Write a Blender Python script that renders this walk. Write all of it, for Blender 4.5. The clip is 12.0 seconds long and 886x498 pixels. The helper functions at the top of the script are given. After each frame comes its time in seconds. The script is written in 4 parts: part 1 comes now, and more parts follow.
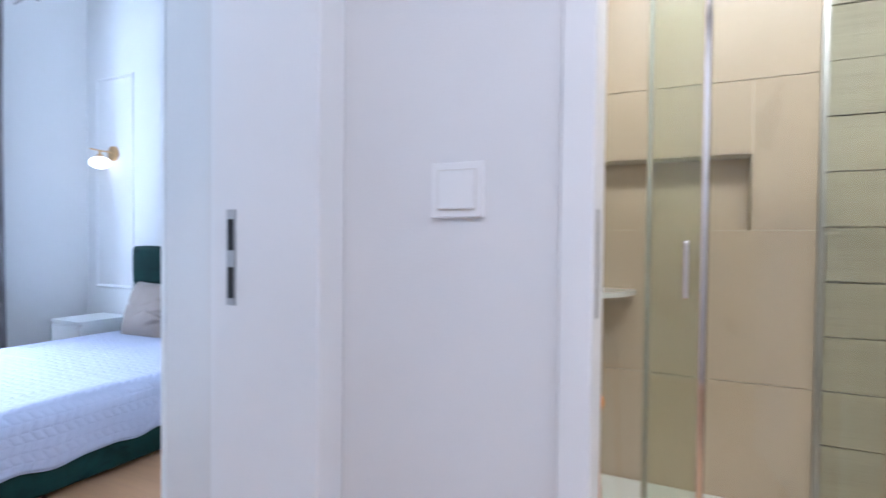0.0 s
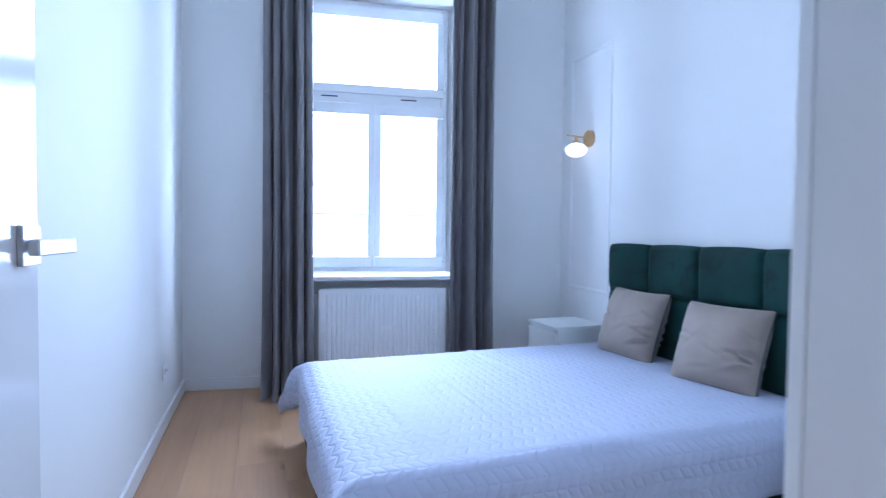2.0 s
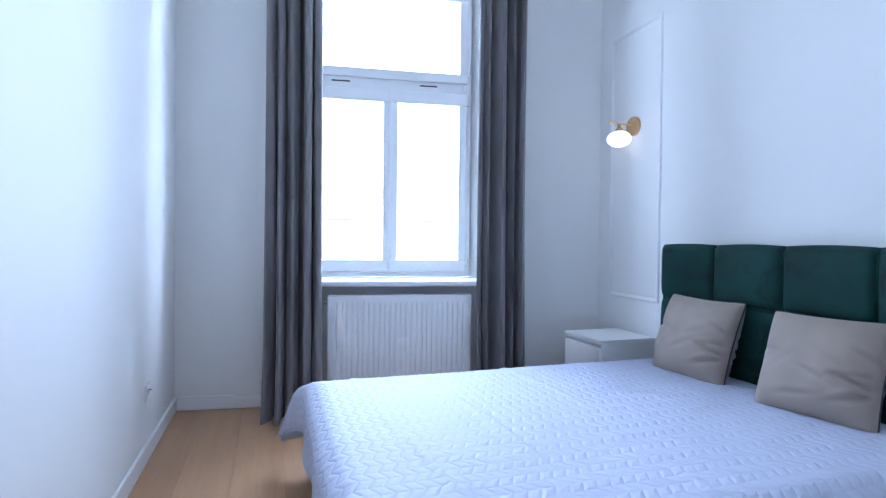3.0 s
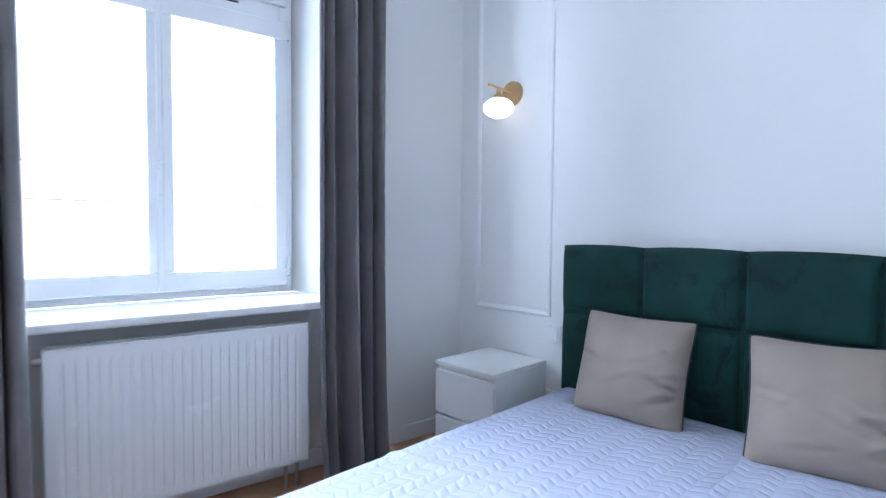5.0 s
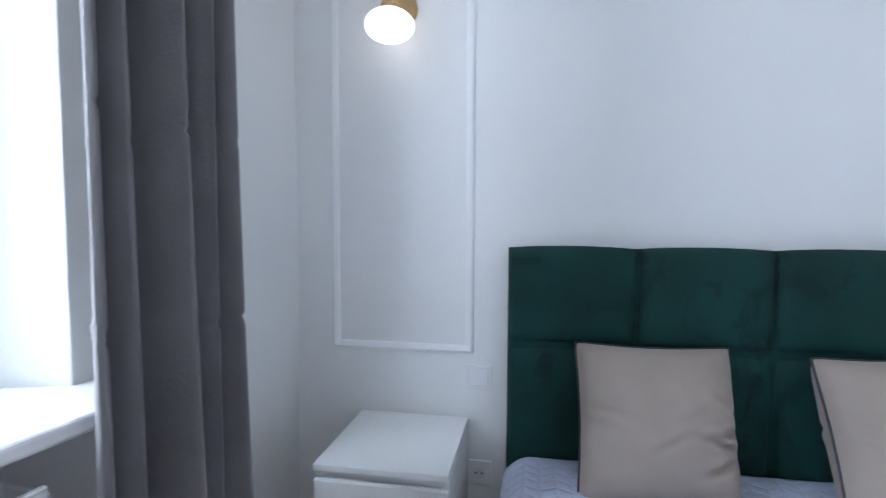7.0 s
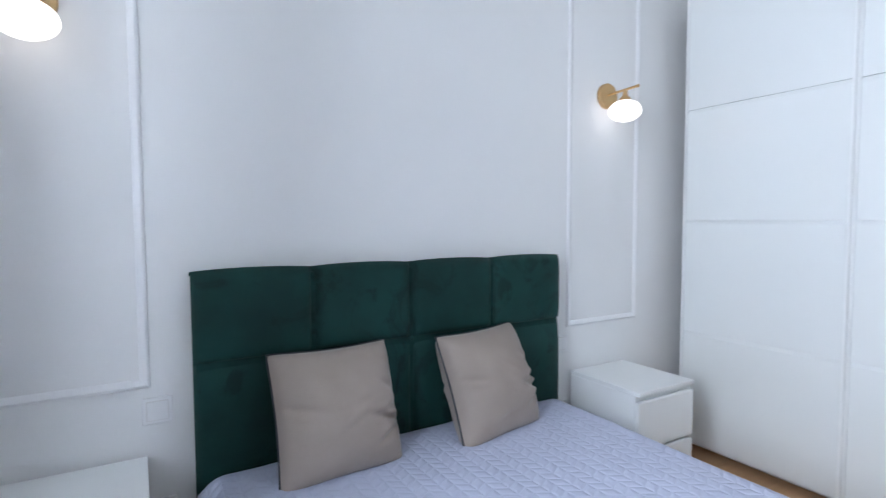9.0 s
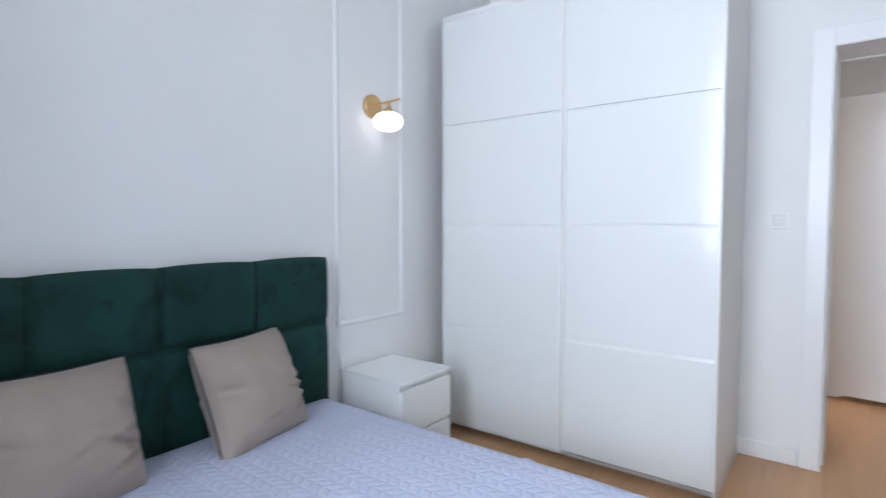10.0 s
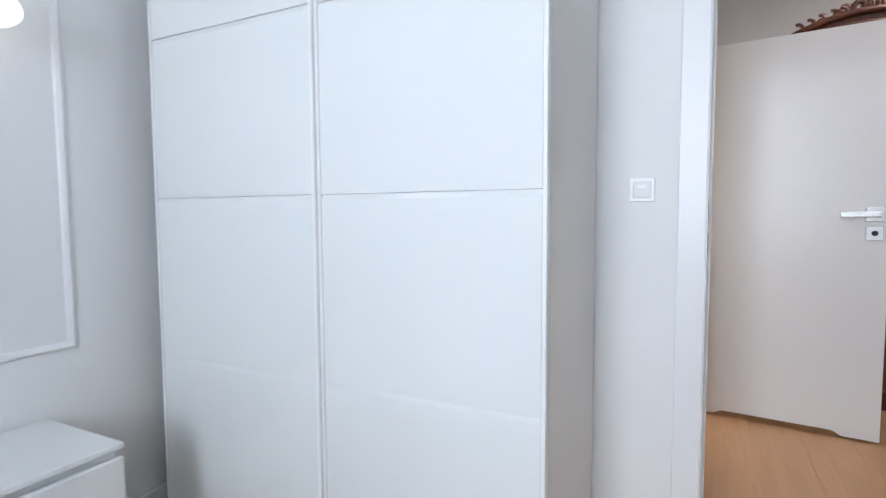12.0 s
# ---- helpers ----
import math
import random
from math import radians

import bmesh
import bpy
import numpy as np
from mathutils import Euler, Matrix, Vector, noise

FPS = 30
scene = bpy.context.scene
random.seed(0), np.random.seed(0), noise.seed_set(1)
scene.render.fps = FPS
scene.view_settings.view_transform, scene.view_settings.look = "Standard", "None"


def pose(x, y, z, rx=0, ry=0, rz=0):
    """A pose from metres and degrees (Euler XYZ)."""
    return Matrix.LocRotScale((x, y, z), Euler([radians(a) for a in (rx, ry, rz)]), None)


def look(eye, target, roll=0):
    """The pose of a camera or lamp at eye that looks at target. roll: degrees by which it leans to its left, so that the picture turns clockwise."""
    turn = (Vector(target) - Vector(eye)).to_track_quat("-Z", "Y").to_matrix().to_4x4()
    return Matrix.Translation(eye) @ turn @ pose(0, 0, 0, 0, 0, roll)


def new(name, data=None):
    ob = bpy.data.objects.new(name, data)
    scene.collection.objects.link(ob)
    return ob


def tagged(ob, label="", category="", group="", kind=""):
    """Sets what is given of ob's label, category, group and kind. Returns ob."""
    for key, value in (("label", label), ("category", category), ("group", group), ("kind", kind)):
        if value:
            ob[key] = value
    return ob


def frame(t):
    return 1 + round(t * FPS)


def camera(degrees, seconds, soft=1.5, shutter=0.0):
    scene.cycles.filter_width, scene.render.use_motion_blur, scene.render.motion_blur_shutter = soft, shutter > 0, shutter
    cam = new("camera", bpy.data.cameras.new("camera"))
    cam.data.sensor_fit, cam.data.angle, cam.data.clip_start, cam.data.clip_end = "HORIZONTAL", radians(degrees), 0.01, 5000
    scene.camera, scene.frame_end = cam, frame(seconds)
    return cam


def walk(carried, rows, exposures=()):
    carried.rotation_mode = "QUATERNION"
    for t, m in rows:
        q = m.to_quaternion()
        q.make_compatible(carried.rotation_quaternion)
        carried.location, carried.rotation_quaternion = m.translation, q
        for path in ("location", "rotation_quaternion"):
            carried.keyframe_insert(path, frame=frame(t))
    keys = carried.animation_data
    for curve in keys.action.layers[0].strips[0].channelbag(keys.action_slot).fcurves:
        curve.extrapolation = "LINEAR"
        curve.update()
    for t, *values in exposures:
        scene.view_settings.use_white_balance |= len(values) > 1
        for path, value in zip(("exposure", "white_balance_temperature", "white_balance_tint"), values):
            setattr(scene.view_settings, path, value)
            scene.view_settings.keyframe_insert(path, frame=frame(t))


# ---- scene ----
cam = camera(81.1, 12.0, soft=1.2, shutter=0.35)
PATH = [
    (0, (0.490, 0.128, 1.129), (-0.367, 1.934, 1.089), 0.6),
    (0.25, (0.397, 0.138, 1.152), (-0.657, 1.838, 1.083), 0.5),
    (0.5, (0.298, 0.123, 1.166), (-0.919, 1.709, 1.098), 0.9),
    (1, (0.036, 0.181, 1.165), (-1.437, 1.531, 1.079), 0.8),
    (1.5, (-0.259, 0.431, 1.174), (-2.006, 1.401, 1.085), 0.5),
    (2, (-0.561, 0.579, 1.105), (-2.449, 1.237, 1.043), 0.6),
    (2.5, (-0.804, 0.617, 1.031), (-2.722, 1.183, 1.009), 0.7),
    (4.3, (-1.598, 0.634, 1.132), (-3.262, 1.745, 1.052), 0.6),
    (4.5, (-1.744, 0.648, 1.127), (-3.344, 1.844, 1.043), 0.6),
    (5, (-2.106, 0.713, 1.123), (-3.537, 2.108, 1.037), 0.5),
    (5.5, (-2.458, 0.805, 1.124), (-3.675, 2.389, 1.026), 0.5),
    (6, (-2.807, 0.906, 1.120), (-3.798, 2.639, 0.999), 0.7),
    (6.5, (-3.110, 1.025, 1.129), (-3.825, 2.887, 0.990), 0.6),
    (7, (-3.306, 1.160, 1.138), (-3.666, 3.123, 1.012), 0.2),
    (7.5, (-3.454, 1.269, 1.158), (-3.218, 3.251, 1.026), 0.6),
    (7.7, (-3.418, 1.302, 1.188), (-3.022, 3.254, 1.006), 0.5),
    (9.3, (-3.535, 0.930, 1.199), (-2.386, 2.563, 1.104), -0.3),
    (9.5, (-3.514, 0.896, 1.200), (-2.257, 2.448, 1.103), -0.3),
    (10, (-3.471, 0.897, 1.201), (-1.877, 2.101, 1.099), -0.0),
    (10.5, (-3.208, 0.893, 1.174), (-1.462, 1.863, 1.070), 0.1),
    (11, (-2.931, 0.888, 1.141), (-1.142, 1.775, 1.032), -0.1),
    (11.5, (-2.640, 0.911, 1.133), (-0.846, 1.787, 1.012), -0.2),
    (12, (-2.305, 0.937, 1.133), (-0.518, 1.825, 0.999), -0.3),
]
# the clip's camera starts bluish and drifts towards neutral
EXPOSURES = [(0, 1.08, 5250, 15), (0.5, 0.98, 5150, 15), (1.0, 0.87, 5000, 15), (1.5, 0.77, 4930, 15), (2.0, 0.52, 4950, 15), (2.5, 0.48, 5100, 15), (4.5, 0.62, 5480, 14), (5.0, 0.6, 5650, 14), (5.5, 0.52, 5850, 14), (6.0, 0.42, 5900, 15), (7.0, 0.42, 6000, 14), (7.5, 0.54, 6100, 14), (7.7, 0.68, 6100, 14), (9.5, 0.32, 6220, 15), (10.5, 0.4, 6280, 15), (12, 0.4, 6330, 14)]
walk(cam, [(t, look(eye, target, roll)) for t, eye, target, roll in PATH], EXPOSURES)

# ---- world, sun, large lights ----
world = bpy.data.worlds.new("sky")
scene.world = world
world.use_nodes = True
wn, wl = world.node_tree.nodes, world.node_tree.links
sky = wn.new("ShaderNodeTexSky")
sky.sky_type, sky.sun_disc = "NISHITA", False
sky.sun_elevation, sky.sun_rotation = radians(42), radians(150)
sky.dust_density = 7.0
wn["Background"].inputs["Strength"].default_value = 0.15
wl.new(sky.outputs["Color"], wn["Background"].inputs["Color"])

sun = new("sun", bpy.data.lights.new("sun", "SUN"))
sun.data.energy, sun.data.angle, sun.data.color = 5.0, radians(0.5), (1.0, 0.95, 0.88)
sun.matrix_world = look((0, 0, 20), (-14, -6, 4))


def area(name, eye, target, w, h, watts, color):
    lamp = new(name, bpy.data.lights.new(name, "AREA"))
    lamp.data.shape, lamp.data.size, lamp.data.size_y = "RECTANGLE", w, h
    lamp.data.energy, lamp.data.color = watts, color
    lamp.matrix_world = look(eye, target)
    return lamp


area("window_skylight", (-4.661, 1.409, 1.82), (-2.68, 1.141, 1.82), 1.06, 1.96, 105, (0.79, 0.895, 1.0))
area("hall_ceiling_light", (0.75, -0.35, 2.88), (0.75, -0.35, 0), 0.5, 0.5, 13, (1.0, 0.94, 0.89))
area("bathroom_ceiling_light", (0.75, 1.28, 2.66), (0.75, 1.28, 0), 1.3, 0.35, 17.5, (1.0, 0.90, 0.78))


# ---- materials ----
def mat(name, col, rough=0.5, metal=0.0, var=0.05, scale=6.0, bump=0.0, bscale=90.0, sheen=0.0, coat=0.0, rvar=0.08, stretch=None, rand=0.0):
    m = bpy.data.materials.new(name)
    m.use_nodes = True
    n, l = m.node_tree.nodes, m.node_tree.links
    p = n["Principled BSDF"]
    p.inputs["Metallic"].default_value = metal
    tc = n.new("ShaderNodeTexCoord")
    mp = n.new("ShaderNodeMapping")
    if stretch:
        mp.inputs["Scale"].default_value = stretch
    l.new(tc.outputs["Object"], mp.inputs["Vector"])
    vec = mp.outputs["Vector"]
    if rand:
        oi = n.new("ShaderNodeObjectInfo")
        ml = n.new("ShaderNodeMath")
        ml.operation = "MULTIPLY"
        ml.inputs[1].default_value = 37.0
        l.new(oi.outputs["Random"], ml.inputs[0])
        ad = n.new("ShaderNodeVectorMath")
        ad.operation = "ADD"
        l.new(vec, ad.inputs[0])
        l.new(ml.outputs[0], ad.inputs[1])
        vec = ad.outputs[0]
    big, fine = n.new("ShaderNodeTexNoise"), n.new("ShaderNodeTexNoise")
    big.inputs["Scale"].default_value, fine.inputs["Scale"].default_value = scale * 0.22, scale
    fine.inputs["Detail"].default_value = 6
    for t in (big, fine):
        l.new(vec, t.inputs["Vector"])
    add = n.new("ShaderNodeMath")
    add.operation = "ADD"
    l.new(big.outputs["Fac"], add.inputs[0])
    l.new(fine.outputs["Fac"], add.inputs[1])
    fac = add.outputs[0]
    if rand:
        ra = n.new("ShaderNodeMath")
        ra.operation = "MULTIPLY_ADD"
        ra.inputs[1].default_value = rand
        l.new(oi.outputs["Random"], ra.inputs[0])
        l.new(fac, ra.inputs[2])
        fac = ra.outputs[0]
    mr = n.new("ShaderNodeMapRange")
    mr.inputs["From Min"].default_value, mr.inputs["From Max"].default_value = 0.6, 1.4 + rand
    l.new(fac, mr.inputs["Value"])
    mix = n.new("ShaderNodeMix")
    mix.data_type = "RGBA"
    lo, hi = [c * (1 - var) for c in col], [min(1, c * (1 + var)) for c in col]
    mix.inputs["A"].default_value, mix.inputs["B"].default_value = (*lo, 1), (*hi, 1)
    l.new(mr.outputs["Result"], mix.inputs["Factor"])
    l.new(mix.outputs["Result"], p.inputs["Base Color"])
    rr = n.new("ShaderNodeMapRange")
    rr.inputs["To Min"].default_value, rr.inputs["To Max"].default_value = max(0.02, rough - rvar), min(1, rough + rvar)
    l.new(fine.outputs["Fac"], rr.inputs["Value"])
    l.new(rr.outputs["Result"], p.inputs["Roughness"])
    if bump:
        bt, bp = n.new("ShaderNodeTexNoise"), n.new("ShaderNodeBump")
        bt.inputs["Scale"].default_value, bt.inputs["Detail"].default_value = bscale, 5
        bp.inputs["Strength"].default_value, bp.inputs["Distance"].default_value = bump, 0.01
        l.new(vec, bt.inputs["Vector"])
        l.new(bt.outputs["Fac"], bp.inputs["Height"])
        l.new(bp.outputs["Normal"], p.inputs["Normal"])
    if sheen:
        p.inputs["Sheen Weight"].default_value, p.inputs["Sheen Roughness"].default_value = sheen, 0.35
    if coat:
        p.inputs["Coat Weight"].default_value, p.inputs["Coat Roughness"].default_value = coat, 0.06
    return m


def glow(name, col, strength):
    m = bpy.data.materials.new(name)
    m.use_nodes = True
    p = m.node_tree.nodes["Principled BSDF"]
    p.inputs["Base Color"].default_value = (0.9, 0.9, 0.88, 1)
    p.inputs["Emission Color"].default_value, p.inputs["Emission Strength"].default_value = (*col, 1), strength
    return m


def glass(name, col, rough=0.0):
    m = bpy.data.materials.new(name)
    m.use_nodes = True
    n, l = m.node_tree.nodes, m.node_tree.links
    tr, gl, mx = n.new("ShaderNodeBsdfTransparent"), n.new("ShaderNodeBsdfGlossy"), n.new("ShaderNodeMixShader")
    fr = n.new("ShaderNodeFresnel")
    fr.inputs["IOR"].default_value = 1.45
    tr.inputs["Color"].default_value = (*col, 1)
    gl.inputs["Roughness"].default_value = 0.02 + rough
    l.new(fr.outputs[0], mx.inputs[0])
    l.new(tr.outputs[0], mx.inputs[1])
    l.new(gl.outputs[0], mx.inputs[2])
    l.new(mx.outputs[0], n["Material Output"].inputs["Surface"])
    return m


WALL = mat("white_wall_paint", (0.80, 0.80, 0.79), 0.62, var=0.015, scale=3, bump=0.06, bscale=220)
HALLWALL = mat("hall_wall_paint", (0.75, 0.745, 0.745), 0.65, var=0.02, scale=3, bump=0.06, bscale=220)
CEIL = mat("ceiling_paint", (0.82, 0.82, 0.80), 0.8, var=0.015, scale=3, bump=0.05, bscale=200)
TRIM = mat("white_lacquer", (0.82, 0.82, 0.82), 0.33, var=0.006, scale=5, rvar=0.015)
DOORGLOSS = mat("polished_door_lacquer", (0.82, 0.82, 0.82), 0.13, var=0.006, scale=5, rvar=0.015)
PVC = mat("window_plastic", (0.84, 0.86, 0.87), 0.25, var=0.008, scale=5, rvar=0.02)
GLOSS = mat("gloss_white_panel", (0.765, 0.785, 0.775), 0.14, var=0.01, scale=2, rvar=0.02)
MATTW = mat("matt_white_foil", (0.80, 0.81, 0.80), 0.35, var=0.008, scale=4, rvar=0.02)
GREYW = mat("grey_white_foil", (0.73, 0.72, 0.70), 0.4, var=0.02, scale=4)
DARK = mat("dark_gap", (0.02, 0.02, 0.022), 0.7)
OAK = mat("oak_board", (0.49, 0.287, 0.150), 0.42, var=0.20, scale=7, bump=0.05, bscale=30, stretch=(0.55, 9, 9), rand=0.5)


def knots(m):
    n, l = m.node_tree.nodes, m.node_tree.links
    p = n["Principled BSDF"]
    old = p.inputs["Base Color"].links[0].from_socket
    tc, mp, vo, mr, mx = (n.new(k) for k in ("ShaderNodeTexCoord", "ShaderNodeMapping", "ShaderNodeTexVoronoi", "ShaderNodeMapRange", "ShaderNodeMix"))
    oi, ad = n.new("ShaderNodeObjectInfo"), n.new("ShaderNodeVectorMath")
    ad.operation = "ADD"
    mp.inputs["Scale"].default_value = (1.1, 3.0, 1.0)
    l.new(tc.outputs["Object"], mp.inputs["Vector"])
    l.new(mp.outputs[0], ad.inputs[0])
    l.new(oi.outputs["Random"], ad.inputs[1])
    vo.inputs["Scale"].default_value = 1.3
    l.new(ad.outputs[0], vo.inputs["Vector"])
    mr.inputs["From Min"].default_value, mr.inputs["From Max"].default_value = 0.015, 0.07
    mr.inputs["To Min"].default_value, mr.inputs["To Max"].default_value = 0.55, 0.0
    l.new(vo.outputs["Distance"], mr.inputs["Value"])
    mx.data_type = "RGBA"
    mx.inputs["B"].default_value = (0.12, 0.065, 0.035, 1)
    l.new(mr.outputs[0], mx.inputs["Factor"])
    l.new(old, mx.inputs["A"])
    l.new(mx.outputs["Result"], p.inputs["Base Color"])


knots(OAK)
UNDER = mat("subfloor", (0.20, 0.13, 0.08), 0.8, var=0.1)
CURT = mat("grey_velvet", (0.185, 0.175, 0.178), 0.72, var=0.2, scale=9, bump=0.15, bscale=160, sheen=0.5)
GREEN = mat("green_velvet", (0.0065, 0.036, 0.0315), 0.62, var=0.5, scale=6, bump=0.10, bscale=240, sheen=0.05)
TAUPE = mat("taupe_velvet", (0.335, 0.275, 0.235), 0.65, var=0.12, scale=9, bump=0.10, bscale=260, sheen=0.25)


def nap(m, dark, scale):
    """Brushed patches where the pile lies the other way."""
    n, l = m.node_tree.nodes, m.node_tree.links
    p = n["Principled BSDF"]
    p.inputs["Specular IOR Level"].default_value = 0.18
    old = p.inputs["Base Color"].links[0].from_socket
    tc, nz, mr, mx = (n.new(k) for k in ("ShaderNodeTexCoord", "ShaderNodeTexNoise", "ShaderNodeMapRange", "ShaderNodeMix"))
    nz.inputs["Scale"].default_value, nz.inputs["Detail"].default_value = scale, 7
    nz.inputs["Roughness"].default_value, nz.inputs["Distortion"].default_value = 0.62, 1.3
    mr.inputs["From Min"].default_value, mr.inputs["From Max"].default_value = 0.55, 0.64
    mr.inputs["To Max"].default_value = 0.75
    mx.data_type = "RGBA"
    mx.inputs["B"].default_value = (*dark, 1)
    l.new(tc.outputs["Object"], nz.inputs["Vector"])
    l.new(nz.outputs["Fac"], mr.inputs["Value"])
    l.new(mr.outputs["Result"], mx.inputs["Factor"])
    l.new(old, mx.inputs["A"])
    l.new(mx.outputs["Result"], p.inputs["Base Color"])


nap(GREEN, (0.0035, 0.019, 0.0165), 5.0)
PIPING = mat("dark_piping", (0.03, 0.034, 0.042), 0.5)
RADW = mat("radiator_enamel", (0.83, 0.84, 0.84), 0.25, var=0.01)
STEEL = mat("brushed_steel", (0.50, 0.50, 0.50), 0.40, metal=1.0, var=0.05, scale=30)
CHROME = mat("chrome", (0.78, 0.78, 0.78), 0.10, metal=1.0, var=0.02)
BRASS = mat("aged_brass", (0.60, 0.40, 0.20), 0.30, metal=1.0, var=0.10, scale=20)
GLOBE = glow("lit_opal_glass", (1.0, 0.94, 0.86), 1.3)
PANE = glass("window_glass", (0.97, 0.985, 0.99))
SHOWER = glass("shower_glass", (0.92, 0.95, 0.90))
MAHOG = mat("dark_mahogany", (0.095, 0.026, 0.011), 0.33, var=0.5, scale=6, bump=0.08, bscale=60, stretch=(4, 4, 0.5), coat=0.2)
TILE = mat("beige_stone_tile", (0.55, 0.445, 0.335), 0.30, var=0.06, scale=5, bump=0.03, bscale=60, rand=0.2)
STRIP = mat("ribbed_stone_tile", (0.40, 0.375, 0.28), 0.5, var=0.18, scale=6, bump=0.25, bscale=10, stretch=(0.6, 1, 7), rand=0.5)
GROUT = mat("light_grout", (0.66, 0.60, 0.48), 0.8, var=0.04)
CERAM = mat("white_ceramic", (0.85, 0.85, 0.83), 0.08, var=0.01, coat=0.3)
RUBBER = mat("black_rubber", (0.02, 0.02, 0.02), 0.6)
RENDERW = mat("pale_house_render", (0.78, 0.76, 0.72), 0.8, var=0.06, scale=2)
ROOFT = mat("grey_roof_sheet", (0.76, 0.77, 0.78), 0.5, var=0.1, scale=3)
HAZE = glow("bright_hazy_sky", (0.93, 0.97, 1.0), 2.2)
GROUND = mat("courtyard_paving", (0.42, 0.42, 0.40), 0.85, var=0.15, scale=2)
AMBER = mat("amber_plastic", (0.55, 0.22, 0.05), 0.3)


def quilt():
    m = mat("quilted_bedspread", (0.50, 0.53, 0.665), 0.7, var=0.03, scale=12)
    n, l = m.node_tree.nodes, m.node_tree.links
    tc = n.new("ShaderNodeTexCoord")
    sep = n.new("ShaderNodeSeparateXYZ")
    l.new(tc.outputs["UV"], sep.inputs[0])

    def math(op, a, b=None, c=None):
        k = n.new("ShaderNodeMath")
        k.operation = op
        for i, v in enumerate((a, b, c)):
            if v is None:
                continue
            if isinstance(v, (int, float)):
                k.inputs[i].default_value = v
            else:
                l.new(v, k.inputs[i])
        return k.outputs[0]
    # zigzag quilting: slanted bands 4.2 cm wide, cut across every 4 cm
    px, py = math("DIVIDE", sep.outputs[0], 0.084), math("DIVIDE", sep.outputs[1], 0.040)
    fold = math("ABSOLUTE", math("SUBTRACT", math("FLOORED_MODULO", px, 1.0), 0.5))
    row = math("MULTIPLY_ADD", fold, 1.15, py)
    da = math("SUBTRACT", 0.5, math("ABSOLUTE", math("SUBTRACT", math("FLOORED_MODULO", row, 1.0), 0.5)))
    band = math("FLOORED_MODULO", math("MULTIPLY", px, 2.0), 1.0)
    db = math("SUBTRACT", 0.5, math("ABSOLUTE", math("SUBTRACT", band, 0.5)))
    d = math("MINIMUM", da, math("MULTIPLY_ADD", db, 1.0, 0.06))
    h = math("POWER", math("MINIMUM", math("MULTIPLY", d, 3.2), 1.0), 0.55)
    nz = n.new("ShaderNodeTexNoise")
    nz.inputs["Scale"].default_value = 14
    l.new(tc.outputs["UV"], nz.inputs["Vector"])
    h2 = math("MULTIPLY_ADD", nz.outputs["Fac"], 1.2, h)
    bp = n.new("ShaderNodeBump")
    bp.inputs["Strength"].default_value, bp.inputs["Distance"].default_value = 0.5, 0.008
    l.new(h2, bp.inputs["Height"])
    l.new(bp.outputs["Normal"], n["Principled BSDF"].inputs["Normal"])
    return m


QUILT = quilt()


# ---- helpers of this scene ----
def thing(name, label, category, m=None, group="", kind=""):
    ob = new(name)
    if m is not None:
        ob.matrix_basis = m
    return tagged(ob, label, category, group, kind)


def mesh_of(name, bm, material, smooth=False):
    me = bpy.data.meshes.new(name)
    bmesh.ops.recalc_face_normals(bm, faces=bm.faces)
    bm.to_mesh(me)
    bm.free()
    me.materials.append(material)
    if smooth:
        for p in me.polygons:
            p.use_smooth = True
    return me


def part(name, bm, material, parent=None, label="", smooth=False, m=None):
    ob = new(name, mesh_of(name, bm, material, smooth))
    ob.parent = parent
    if m is not None:
        ob.matrix_basis = m
    if label:
        ob["label"] = label
    return ob


def whole(name, bm, material, label, category="", kind="", smooth=False, m=None):
    return tagged(part(name, bm, material, None, "", smooth, m), label, category, "", kind)


def box(x0, y0, z0, x1, y1, z1, bevel=0.0, seg=2, bm=None):
    out = bm or bmesh.new()
    mm = Matrix.Translation(((x0 + x1) / 2, (y0 + y1) / 2, (z0 + z1) / 2)) @ Matrix.Diagonal((abs(x1 - x0), abs(y1 - y0), abs(z1 - z0), 1))
    r = bmesh.ops.create_cube(out, size=1, matrix=mm)
    if bevel:
        es = {e for v in r["verts"] for e in v.link_edges}
        bmesh.ops.bevel(out, geom=list(es), offset=bevel, segments=seg, profile=0.5, affect="EDGES")
    return out


def cyl(p0, p1, r0, r1=None, n=24, bm=None, cap=True):
    out = bm or bmesh.new()
    a, b = Vector(p0), Vector(p1)
    m = Matrix.Translation((a + b) / 2) @ (b - a).to_track_quat("Z", "Y").to_matrix().to_4x4()
    bmesh.ops.create_cone(out, cap_ends=cap, segments=n, radius1=r0, radius2=r0 if r1 is None else r1, depth=(b - a).length, matrix=m)
    return out


def ball(c, rx, ry, rz, n=24, bm=None):
    out = bm or bmesh.new()
    bmesh.ops.create_uvsphere(out, u_segments=n, v_segments=n // 2, radius=1, matrix=Matrix.Translation(c) @ Matrix.Diagonal((rx, ry, rz, 1)))
    return out


def lathe(profile, n=32, bm=None):
    out = bm or bmesh.new()
    rings = []
    for r, z in profile:
        rings.append([out.verts.new((r * math.cos(2 * math.pi * k / n), r * math.sin(2 * math.pi * k / n), z)) for k in range(n)])
    for a, b in zip(rings, rings[1:]):
        for k in range(n):
            out.faces.new((a[k], a[(k + 1) % n], b[(k + 1) % n], b[k]))
    out.faces.new(rings[0][::-1])
    out.faces.new(rings[-1])
    return out


